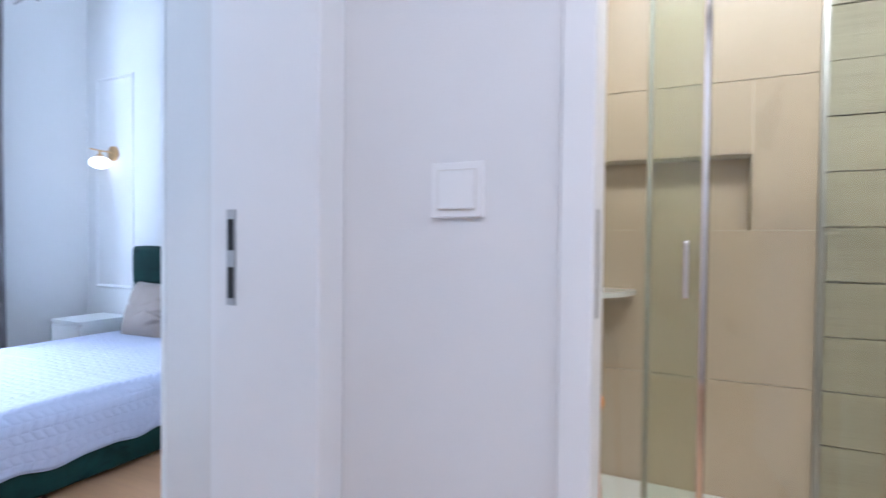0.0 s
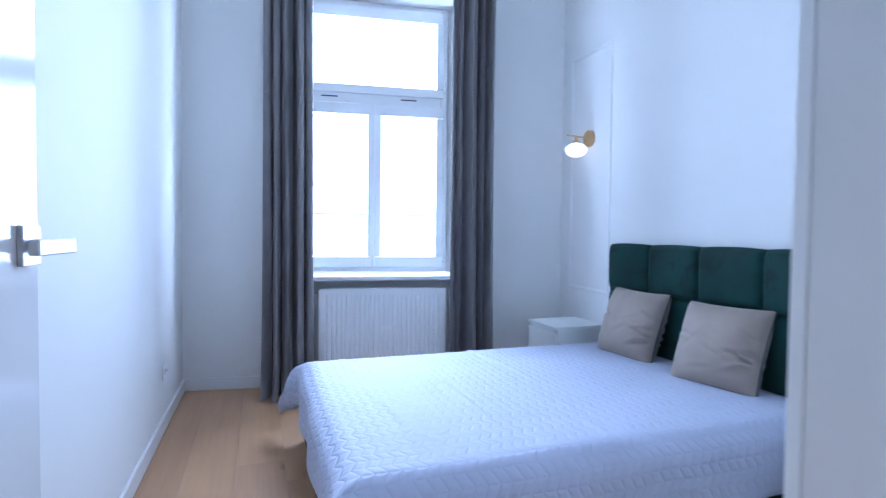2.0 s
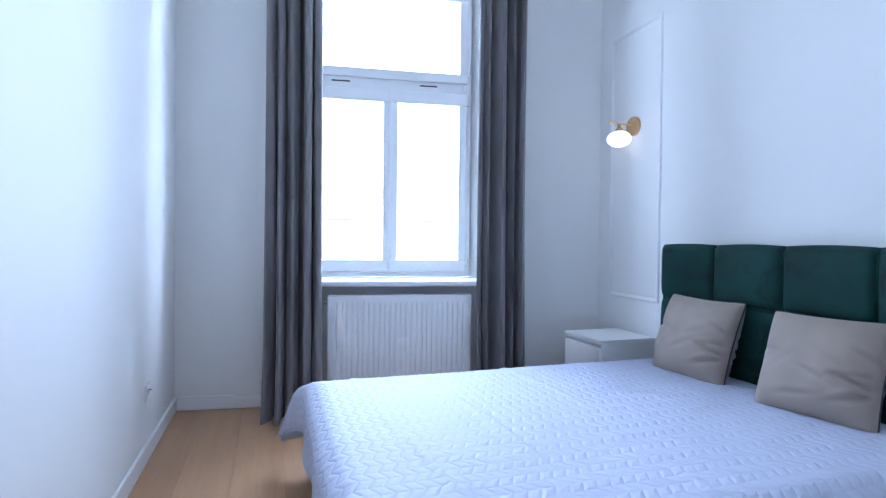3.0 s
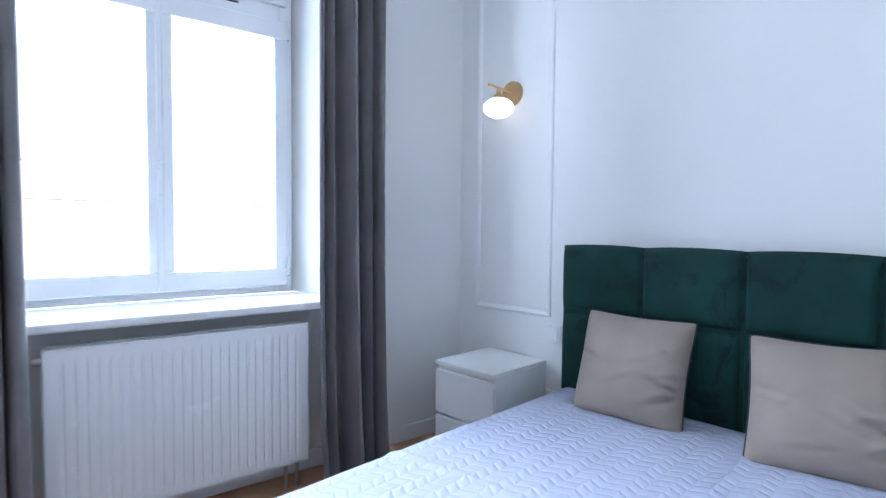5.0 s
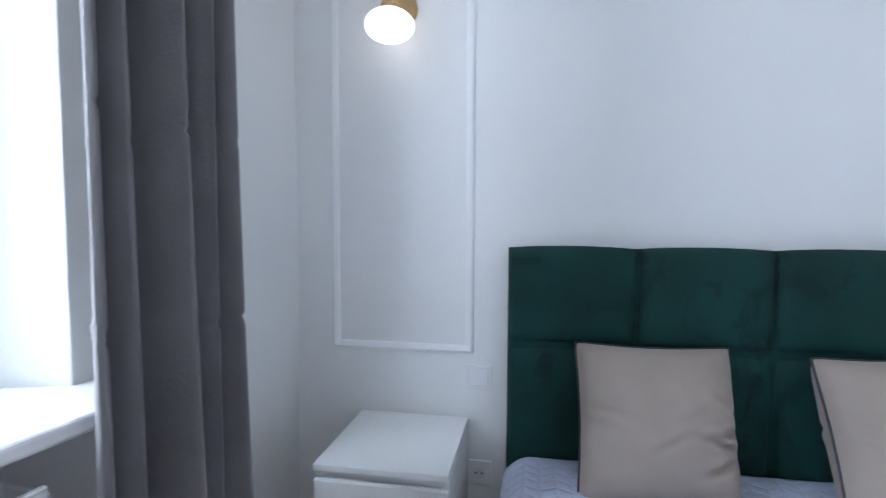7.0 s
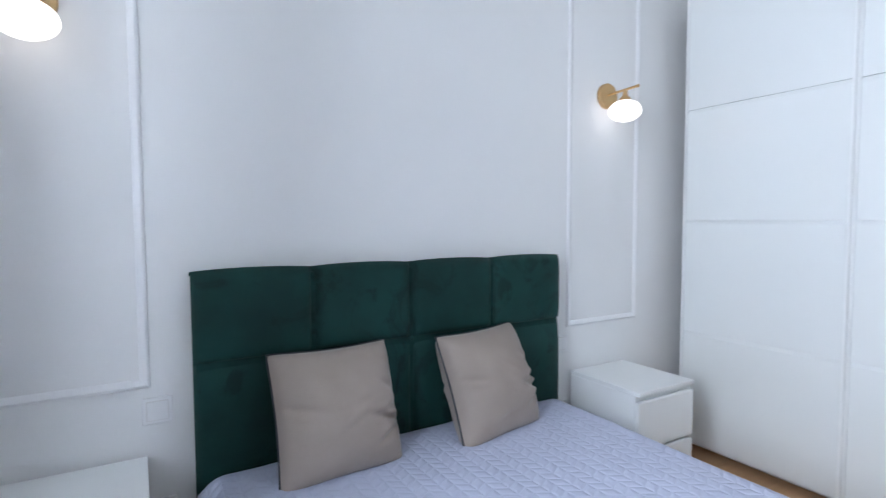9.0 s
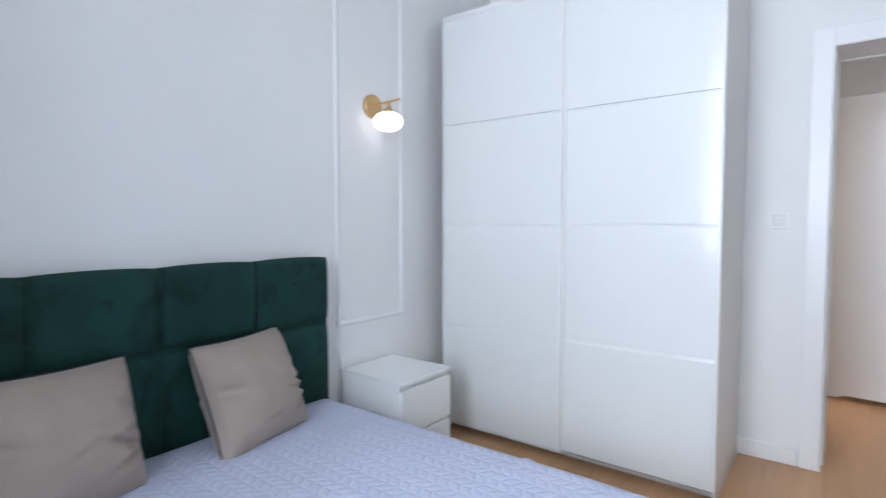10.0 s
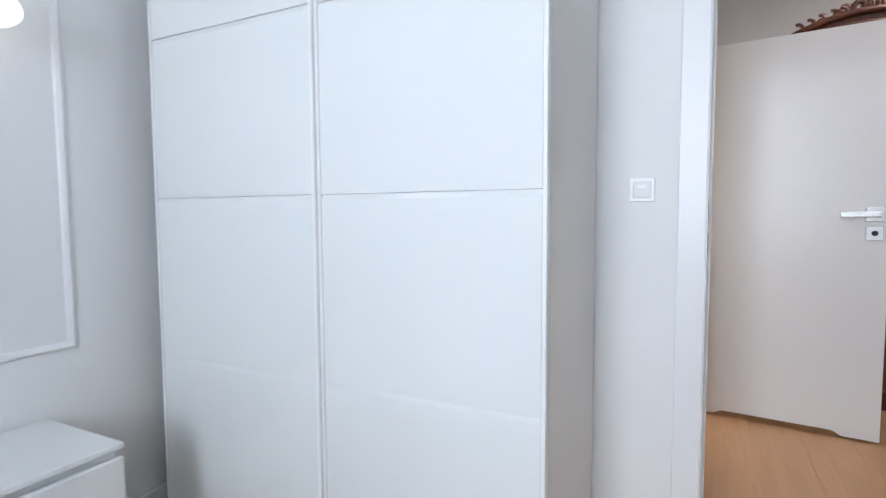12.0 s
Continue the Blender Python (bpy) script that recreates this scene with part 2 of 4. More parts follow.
def sheet(nu, nv, f, closed_u=False):
    """A grid surface from f(u, v) in 0..1, with its UV map left to the caller."""
    bm = bmesh.new()
    g = [[bm.verts.new(f(i / nu, j / nv)) for j in range(nv + 1)] for i in range(nu + (0 if closed_u else 1))]
    m = len(g)
    for i in range(nu):
        for j in range(nv):
            bm.faces.new((g[i][j], g[(i + 1) % m][j], g[(i + 1) % m][j + 1], g[i][j + 1]))
    return bm


def tube(name, pts, r, material, parent=None, label="", cyclic=False):
    """A round cord along points, as a mesh."""
    cu = bpy.data.curves.new(name, "CURVE")
    cu.dimensions, cu.bevel_depth, cu.bevel_resolution = "3D", r, 2
    sp = cu.splines.new("POLY")
    sp.points.add(len(pts) - 1)
    for q, p in zip(sp.points, pts):
        q.co = (*p, 1)
    sp.use_cyclic_u = cyclic
    ob = new(name, cu)
    me = bpy.data.meshes.new_from_object(ob.evaluated_get(bpy.context.evaluated_depsgraph_get()))
    bpy.data.objects.remove(ob)
    me.materials.clear()
    me.materials.append(material)
    for p in me.polygons:
        p.use_smooth = True
    ob = new(name, me)
    ob.parent = parent
    if label:
        ob["label"] = label
    return ob


# ---- plan (metres) ----
XW, XD, XH = -4.11, -0.42, -0.15          # window wall face, door wall face, its hall face
YS, YN = 0.06, 2.80                       # south wall face, bed wall face
CEILING = 3.25
DY0, DY1, DZ = 0.12, 0.92, 2.02           # bedroom doorway
WY0, WY1, WZ0, WZ1 = 0.78, 1.916, 0.80, 2.85   # window opening
WX = -4.318                               # inner face of the window frame
WEST = pose(XW, 2.80, 0, 0, 0, -7.7) @ pose(-XW, -2.80, 0)   # the window wall stands askew by some eight degrees
YB = 0.98                                 # hall face of the bathroom wall
BX0, BX1 = 0.335, 1.04                     # bathroom doorway
HX1, HY0 = 2.05, -1.30                    # far hall walls
TY = 2.50                                 # tiled bathroom wall

# ---- structure ----
whole("wall_south", box(XW - 0.5, YS - 0.2, 0, XH, YS, CEILING), WALL, "white painted plaster wall", "wall", "structure")
whole("wall_north", box(XW - 0.5, YN, 0, -0.12, YN + 0.2, CEILING), WALL, "white painted plaster wall behind the bed", "wall", "structure")
# window wall in four pieces round the opening


def prism(plan, z0, z1, bm):
    lo, hi = [[bm.verts.new((x, y, z)) for x, y in plan] for z in (z0, z1)]
    n = len(plan)
    for k in range(n):
        bm.faces.new((lo[k], lo[(k + 1) % n], hi[(k + 1) % n], hi[k]))
    bm.faces.new(lo[::-1])
    bm.faces.new(hi)
    return bm


XO, SPLAY = XW - 0.5, 0.10                # the reveal widens towards the room
ww = prism(((XO, -0.1), (XO, WY0), (WX - 0.06, WY0), (XW, WY0 - SPLAY), (XW, -0.1)), 0, CEILING, bmesh.new())
prism(((XO, WY1), (XO, YN), (XW, YN), (XW, WY1 + SPLAY), (WX - 0.06, WY1)), 0, CEILING, ww)
prism(((XO, WY0), (XO, WY1), (WX - 0.06, WY1), (XW, WY1 + SPLAY), (XW, WY0 - SPLAY), (WX - 0.06, WY0)), 0, WZ0 - 0.03, ww)
prism(((XO, WY0), (XO, WY1), (WX - 0.06, WY1), (XW, WY1 + SPLAY), (XW, WY0 - SPLAY), (WX - 0.06, WY0)), WZ1, CEILING, ww)
whole("wall_west", ww, WALL, "thick white plaster wall with a deep window reveal", "wall", "structure").matrix_basis = WEST
dw = box(XD, DY1, 0, XH, YN, CEILING)
box(XD, DY0, DZ, XH, DY1, CEILING, bm=dw)
box(XD, YS, 0, XH, DY0, CEILING, bm=dw)
whole("wall_east", dw, WALL, "white plaster wall with the bedroom doorway", "wall", "structure")
whole("ceiling", box(XW - 0.5, YS - 0.2, CEILING, XH, YN + 0.2, CEILING + 0.2), CEIL, "plain white ceiling", "ceiling", "structure")
hw = box(XH, YB, 0, BX0, YB + 0.1, 3.0)
box(BX1, YB, 0, HX1, YB + 0.1, 3.0, bm=hw)
box(BX0, YB, 2.05, BX1, YB + 0.1, 3.0, bm=hw)
whole("wall_hall_north", hw, HALLWALL, "white hall wall with the bathroom doorway", "wall", "structure")
whole("wall_hall_east", box(HX1, HY0, 0, HX1 + 0.15, YB + 0.1, 3.0), HALLWALL, "plain light hall wall", "wall", "structure")
whole("wall_hall_south", box(XH, HY0 - 0.15, 0, HX1 + 0.15, HY0, 3.0), HALLWALL, "plain light hall wall", "wall", "structure")
whole("wall_hall_west", box(XH - 0.15, HY0, 0, XH, YS - 0.2, 3.0), HALLWALL, "plain light hall wall", "wall", "structure")
whole("ceiling_hall", box(XH, HY0 - 0.15, 3.0, HX1 + 0.15, YB + 0.1, 3.15), CEIL, "plain white hall ceiling", "ceiling", "structure")
whole("wall_bath_west", box(XH, YB + 0.1, 0, XH + 0.08, TY + 0.1, 2.7), TILE, "beige tiled bathroom side wall", "wall", "structure")
whole("wall_bath_east", box(2.0, YB + 0.1, 0, 2.1, TY + 0.1, 2.7), TILE, "beige tiled bathroom side wall", "wall", "structure")
whole("ceiling_bath", box(XH, YB + 0.1, 2.7, 2.1, TY + 0.2, 2.8), CEIL, "white bathroom ceiling", "ceiling", "structure")

# mouldings and skirting
def skirting(x0, y0, x1, y1):
    return whole("baseboard", box(x0, y0, 0, x1, y1, 0.085, 0.004, 1), TRIM, "white lacquered skirting board along the wall", "baseboard", "structure")


skirting(XW - 0.45, YS, -0.5, YS + 0.015)
skirting(XW, YS - 0.08, XW + 0.015, YN).matrix_basis = WEST
skirting(XW + 0.015, YN - 0.015, XD, YN)
skirting(XD - 0.015, 1.01, XD, YN - 0.015)
skirting(XH, YB - 0.015, BX0 - 0.04, YB)
skirting(HX1 - 0.015, HY0, HX1, YB)


def casing(name, label, x, out, y0, y1, z1, w=0.085, t=0.018):
    """Flat lacquered surround on one face of the bedroom door wall; out: -1 towards the bedroom."""
    c = thing(name, label, "door frame", kind="structure")
    xa, xb = sorted((x, x + out * t))
    part("upright", box(xa, y1, 0, xb, y1 + w, z1 + w, 0.003, 1), TRIM, c)
    part("upright", box(xa, y0 - w if y0 - w > YS else YS + 0.002, 0, xb, y0, z1 + w, 0.003, 1), TRIM, c)
    part("head", box(xa, y0, z1, xb, y1, z1 + w, 0.003, 1), TRIM, c)
    return c


lining = thing("door_frame_1", "white lacquered door lining of the bedroom doorway", "door frame", kind="structure")
part("jamb", box(XD - 0.015, DY1 - 0.004, 0, XH + 0.014, DY1 + 0.02, DZ, 0.002, 1), TRIM, lining)
part("jamb", box(XD - 0.015, DY0 - 0.02, 0, XH + 0.014, DY0 + 0.004, DZ, 0.002, 1), TRIM, lining)
part("head", box(XD - 0.015, DY0, DZ - 0.004, XH + 0.014, DY1, DZ + 0.02, 0.002, 1), TRIM, lining)
part("stop", box(XD + 0.075, DY1 - 0.016, 0, XH + 0.010, DY1 - 0.004, DZ - 0.004, 0.002, 1), TRIM, lining)
strike = part("strike_plate", box(XD + 0.035, DY1 - 0.0065, 0.985, XD + 0.06, DY1 - 0.004, 1.185), STEEL, lining, "brushed steel strike plate")
part("keep", box(XD + 0.039, DY1 - 0.0075, 1.10, XD + 0.056, DY1 - 0.0065, 1.165), DARK, strike)
part("keep", box(XD + 0.039, DY1 - 0.0075, 1.00, XD + 0.056, DY1 - 0.0065, 1.065), DARK, strike)
casing("trim_1", "white lacquered casing round the bedroom doorway", XD, -1, DY0, DY1, DZ)
casing("trim_2", "white lacquered casing on the hall side", XH, 1, DY0, DY1 - 0.02, DZ - 0.01, 0.0785)

# window: frame, transom light, two casements
win = thing("window_1", "white plastic casement window with a fixed light above two sashes", "window", WEST, kind="structure")
F = 0.06
GX0, GX1 = WX - 0.06, WX                    # depth of the frame
fr = part("window_frame", box(GX0, WY0, WZ0, GX1, WY0 + F, WZ1, 0.004, 1), PVC, win)
part("window_frame", box(GX0, WY1 - F, WZ0, GX1, WY1, WZ1, 0.004, 1), PVC, win)
part("window_frame", box(GX0, WY0 + F, WZ1 - F, GX1, WY1 - F, WZ1, 0.004, 1), PVC, win)
part("window_frame", box(GX0, WY0 + F, WZ0, GX1, WY1 - F, WZ0 + 0.05, 0.004, 1), PVC, win)
part("transom_bar", box(GX0, WY0 + F, 2.06, GX1, WY1 - F, 2.18, 0.004, 1), PVC, win)


def sash(y0, y1, z0, z1, wl, wr, wb, wt, x=GX1):
    s = thing("sash", "", "")
    del_keys = [k for k in ("label", "category") if k in s]
    for k in del_keys:
        del s[k]
    s.parent = win
    a, b = x - 0.05, x + 0.018
    part("rail", box(a, y0, z0, b, y1, z0 + wb, 0.006, 2), PVC, s)
    part("rail", box(a, y0, z1 - wt, b, y1, z1, 0.006, 2), PVC, s)
    part("stile", box(a, y0, z0 + wb, b, y0 + wl, z1 - wt, 0.006, 2), PVC, s)
    part("stile", box(a, y1 - wr, z0 + wb, b, y1, z1 - wt, 0.006, 2), PVC, s)
    g = part("pane", box(a + 0.02, y0 + wl - 0.01, z0 + wb - 0.01, a + 0.03, y1 - wr + 0.01, z1 - wt + 0.01), PANE, s)
    g.visible_shadow = False
    return s


MID = 1.3475
part("cover_strip", box(GX1 - 0.02, MID - 0.014, 0.838, GX1 + 0.024, MID + 0.010, 2.08, 0.004, 2), PVC, win)
sash(WY0 + 0.03, MID - 0.002, 0.833, 2.083, 0.065, 0.0485, 0.085, 0.085)
sash(MID + 0.002, WY1 - 0.03, 0.833, 2.083, 0.0485, 0.058, 0.085, 0.085)
sash(WY0 + 0.03, WY1 - 0.03, 2.156, 2.808, 0.065, 0.058, 0.065, 0.085)
part("astragal", box(GX1 - 0.045, MID - 0.03, 0.84, GX1 - 0.02, MID + 0.03, 2.078), PVC, win)
hd = part("handle", box(GX1 + 0.022, MID - 0.016, 1.32, GX1 + 0.028, MID + 0.012, 1.39, 0.004, 2), PVC, win, "white window handle")
part("lever", box(GX1 + 0.045, MID - 0.012, 1.25, GX1 + 0.058, MID + 0.008, 1.37, 0.005, 2), PVC, hd)
part("neck", cyl((GX1 + 0.028, MID - 0.002, 1.355), (GX1 + 0.047, MID - 0.002, 1.355), 0.009, n=12), PVC, hd)
for zz in (0.885, 2.00, 2.20):
    hg = part("hinge", cyl((GX1 + 0.026, WY1 - 0.026, zz), (GX1 + 0.026, WY1 - 0.026, zz + 0.085), 0.009, n=12), PVC, win, "white hinge cover")
    part("pin", cyl((GX1 + 0.026, WY1 - 0.026, zz - 0.006), (GX1 + 0.026, WY1 - 0.026, zz), 0.006, n=10), STEEL, hg)
for yy in (0.95, 1.55):
    part("vent_slot", box(GX1 - 0.002, yy, 2.124, GX1 + 0.004, yy + 0.12, 2.132), DARK, win)

sl = bmesh.new()
prism(((WX, WY0), (XW, WY0 - SPLAY), (XW + 0.002, WY0 - SPLAY - 0.005), (XW + 0.172, WY0 - SPLAY - 0.005), (XW + 0.172, WY1 + SPLAY + 0.04), (XW + 0.002, WY1 + SPLAY + 0.04), (XW, WY1 + SPLAY), (WX, WY1)), 0.764, 0.798, sl)
bmesh.ops.bevel(sl, geom=[e for e in sl.edges if min(v.co.x for v in e.verts) > XW + 0.16], offset=0.010, segments=3, profile=0.5, affect="EDGES")
whole("window_sill", sl, TRIM, "white lacquered window sill over the radiator", "window sill", "structure").matrix_basis = WEST

# ---- outside ----
whole("ground", box(-400, -400, -7.2, XW - 0.5, 400, -7.0), GROUND, "pale courtyard paving far below the window", "ground", "structure")
whole("backdrop", box(-70.2, -70, -8, -70, 70, 60), HAZE, "bright hazy white sky beyond the roofs", "sky", "structure")
house = thing("apartment_house", "pale rendered house across the courtyard with a sheet-metal roof", "house", pose(-19, 4, -7))
part("wall", box(-4, -22, 0, 4, 22, 8.6), RENDERW, house)
part("cornice", box(-4.02, -22.02, 8.6, 4.02, 22.02, 8.95, 0.01, 1), RENDERW, house)
rb = bmesh.new()
va = [rb.verts.new(p) for p in ((4.03, -22.2, 8.95), (4.03, 22.2, 8.95), (0, 22.2, 12.6), (0, -22.2, 12.6), (-4.2, -22.2, 8.95), (-4.2, 22.2, 8.95))]
for q in ((0, 1, 2, 3), (3, 2, 5, 4), (0, 3, 4), (1, 5, 2), (0, 4, 5, 1)):
    rb.faces.new([va[k] for k in q])
part("roof", rb, ROOFT, house, "grey sheet-metal roof")
db = bmesh.new()
for y0 in (-3.2,):
    vv = [db.verts.new(p) for p in ((3.6, y0 - 1.2, 9.4), (3.6, y0 + 1.2, 9.4), (3.6, y0, 11.2), (0.6, y0 - 1.2, 9.4), (0.6, y0 + 1.2, 9.4), (0.6, y0, 11.2))]
    for q in ((0, 1, 2), (3, 5, 4), (0, 2, 5, 3), (1, 4, 5, 2), (0, 3, 4, 1)):
        db.faces.new([vv[k] for k in q])
part("dormer", db, ROOFT, house, "gabled roof dormer")
for k in range(7):
    yk = -19 + k * 6.2
    w = part("window", box(3.98, yk, 4.6, 4.03, yk + 1.1, 6.6), DARK, house, "dark casement window")
    part("frame", box(4.03, yk + 0.5, 4.6, 4.06, yk + 0.6, 6.6), PVC, w)


# ---- radiator ----
def radiator():
    y0, y1, z0, z1, xf = 0.950, 1.839, 0.125, 0.712, XW + 0.182
    r = thing("radiator", "white enamelled steel panel radiator under the window", "radiator", WEST @ pose(XW, (y0 + y1) / 2, 0))
    W = y1 - y0
    n = 27

    def front(u, v):
        y = (u - 0.5) * W
        z = z0 + v * (z1 - z0)
        ph = (u * n) % 1.0
        inside = 1.0 if 0.065 < v < 0.925 and 0.03 < u < 0.97 else 0.0
        return (xf - XW - 0.0075 * inside * math.exp(-((ph - 0.5) / 0.13) ** 2), y, z)
    part("front_panel", sheet(n * 14, 40, front), RADW, r, smooth=True)
    part("back_panel", box(0.085, -W / 2 + 0.006, z0, 0.095, W / 2 - 0.006, z1 - 0.004, 0.003, 1), RADW, r)
    fins = bmesh.new()
    for k in range(54):
        yk = -W / 2 + 0.02 + k * (W - 0.04) / 53
        box(0.097, yk - 0.001, z0 + 0.03, xf - XW - 0.012, yk + 0.001, z1 - 0.03, bm=fins)
    part("convector_fins", fins, RADW, r)
    for sg in (-1, 1):
        part("side_panel", box(0.083, sg * W / 2 - 0.004, z0, xf - XW, sg * W / 2 + 0.004, z1 - 0.012, 0.002, 1), RADW, r)
    part("top_edge", box(xf - XW - 0.012, -W / 2, z1 - 0.006, xf - XW + 0.001, W / 2, z1 + 0.001, 0.002, 1), RADW, r)
    part("bottom_edge", box(0.083, -W / 2, z0 - 0.002, xf - XW, W / 2, z0 + 0.006), RADW, r)
    part("bracket", box(0.0, -0.3, 0.2, 0.085, -0.27, 0.66), RADW, r)
    part("bracket", box(0.0, 0.27, 0.2, 0.085, 0.3, 0.66), RADW, r)
    v = part("vent_plug", cyl((0.13, -W / 2 - 0.03, z1 - 0.045), (0.13, -W / 2, z1 - 0.045), 0.012, n=12), STEEL, r, "small steel vent plug")
    part("pipe", cyl((0.13, W / 2 - 0.08, 0), (0.13, W / 2 - 0.08, z0 + 0.02), 0.008, n=10), STEEL, r)
    part("pipe", cyl((0.13, W / 2 - 0.03, 0), (0.13, W / 2 - 0.03, z0 + 0.02), 0.008, n=10), STEEL, r)


radiator()


# ---- curtains ----
def curtain(yc, half, seed, label, puddle, xo):
    c = thing("curtain", label, "curtain", WEST @ pose(XW + xo, yc, 0), group="curtains at the window")
    rnd = random.Random(seed)
    ph = [rnd.uniform(0, 6.28) for _ in range(6)]
    top, folds = 2.90, 4.2
    marks = [(rnd.choice((0.62, 0.95, 1.27, 1.30, 1.62, 1.95, 1.98, 2.28, 2.31, 2.6)) + rnd.uniform(-0.02, 0.02), rnd.random(), rnd.uniform(0.05, 0.11), rnd.uniform(0.004, 0.009)) for _ in range(46)]

    def cloth(u, v):
        z = 0.012 + v * (top - 0.012)
        low = (1 - v)
        a = 2 * math.pi * (folds * u + 0.16 * math.sin(2 * math.pi * 1.6 * u + ph[3]) + 0.06 * math.sin(2 * math.pi * 3.7 * u + ph[5])) + ph[0]
        wob = 0.35 * math.sin(3.1 * v + ph[1]) + 0.5 * low * math.sin(2 * math.pi * 1.3 * u + ph[2])
        s = math.sin(a + wob)
        amp = 0.056 + 0.016 * math.sin(5 * u + ph[3]) + 0.018 * low * low
        x = amp * (s + 0.35 * math.sin(0.5 * a + ph[1])) + 0.008 * math.sin(2.7 * a + 4 * v + ph[4]) * (0.4 + low)
        wide = half * (1 + 0.012 * math.sin(4 * v + ph[5]) + puddle * low ** 5)
        y = (2 * u - 1) * wide + 0.006 * math.sin(2 * a + ph[2]) - 0.008 * math.cos(a)
        crease = 0.0
        for zc, uc, w, dp in marks:
            dz = z - zc - 0.02 * (u - uc)
            if abs(dz) < 0.03 and abs(u - uc) < w:
                crease -= dp * math.exp(-(dz / 0.007) ** 2) * (1 - ((u - uc) / w) ** 2)
        return (x + crease + 0.05 * low ** 14, y, z)
    part("cloth", sheet(150, 330, cloth), CURT, c, smooth=True)
    for k in range(5):
        yk = (-1 + 2 * (k + 0.5) / 5) * half
        part("eyelet", lathe([(0.018, -0.004), (0.026, -0.004), (0.026, 0.004), (0.018, 0.004)], 20), STEEL, c, "steel curtain eyelet", m=pose(0.0, yk, top - 0.045, 90, 0, 0))
    return c


curtain(0.757, 0.146, 3, "dark grey velvet curtain gathered beside the window, pooling on the floor", 0.07, 0.268)
curtain(2.002, 0.156, 8, "dark grey velvet curtain hanging in folds between window and bed", 0.0, 0.25)
rod = thing("curtain_rod", "slim steel curtain rod above the window", "curtain rod", WEST @ pose(XW + 0.245, 1.34, 2.88))
part("rod", cyl((0, -1.0, 0), (0, 1.02, 0), 0.011, n=14), STEEL, rod)
for yy in (-0.95, 0.97):
    part("bracket", cyl((-0.245, yy, 0), (0, yy, 0), 0.008, n=10), STEEL, rod)
    part("finial", ball((0, yy + math.copysign(0.06, yy), 0), 0.018, 0.018, 0.018, 12), STEEL, rod, smooth=True)


# ---- wall mouldings on the bed wall ----
def moulding(x0, x1, z0, z1):
    t = thing("wall_panel_moulding", "white plaster frame moulding on the bed wall", "wall moulding", pose((x0 + x1) / 2, YN, z0), group="frames on the bed wall")
    w, h, b = (x1 - x0) / 2, z1 - z0, 0.028

    def stick(xa, za, xb, zb):
        bm = bmesh.new()
        prof = ((0, 0), (0.003, 0.007), (0.010, 0.010), (0.018, 0.007), (0.024, 0.004), (0.028, 0))
        d = Vector((xb - xa, 0, zb - za)).normalized()
        inw = Vector((-d.z, 0, d.x))
        ends = []
        for base, sgn in ((Vector((xa, 0, za)), 1), (Vector((xb, 0, zb)), -1)):
            ends.append([bm.verts.new(base + inw * p + d * (p * sgn) + Vector((0, -q, 0))) for p, q in prof])
        for k in range(len(prof) - 1):
            bm.faces.new((ends[0][k], ends[0][k + 1], ends[1][k + 1], ends[1][k]))
        return bm
    part("bottom_strip", stick(-w, 0, w, 0), TRIM, t)
    part("side_strip", stick(w, 0, w, h), TRIM, t)
    part("top_strip", stick(w, h, -w, h), TRIM, t)
    part("side_strip", stick(-w, h, -w, 0), TRIM, t)


moulding(-3.985, -3.505, 0.695, 2.42)
moulding(-1.805, -1.32, 0.695, 2.42)


# ---- sconces ----
def sconce(x, z=1.792):
    s = thing("wall_sconce", "lit brass wall sconce with an opal glass globe", "wall lamp", pose(x, YN, z), group="sconces beside the bed")
    part("rose", lathe([(0.0, 0), (0.060, 0), (0.060, 0.016), (0.057, 0.020), (0.0, 0.020)], 36), BRASS, s, "round brass wall plate", m=pose(0, 0, 0, 90, 0, 0))
    part("arm", cyl((0, -0.018, 0.005), (0, -0.185, 0.012), 0.0055, n=12), BRASS, s)
    part("tip", ball((0, -0.187, 0.012), 0.008, 0.006, 0.008, 12), BRASS, s, smooth=True)
    part("collar", lathe([(0.0, -0.048), (0.026, -0.048), (0.024, -0.034), (0.012, -0.022), (0.010, 0.004), (0.0, 0.004)], 24), BRASS, s, m=pose(0, -0.115, 0.005))
    part("globe", ball((0, -0.115, -0.088), 0.074, 0.074, 0.050, 40), GLOBE, s, "glowing flattened opal glass globe", smooth=True)
    return s


sconce(-3.750)
sconce(-1.557, 1.790)


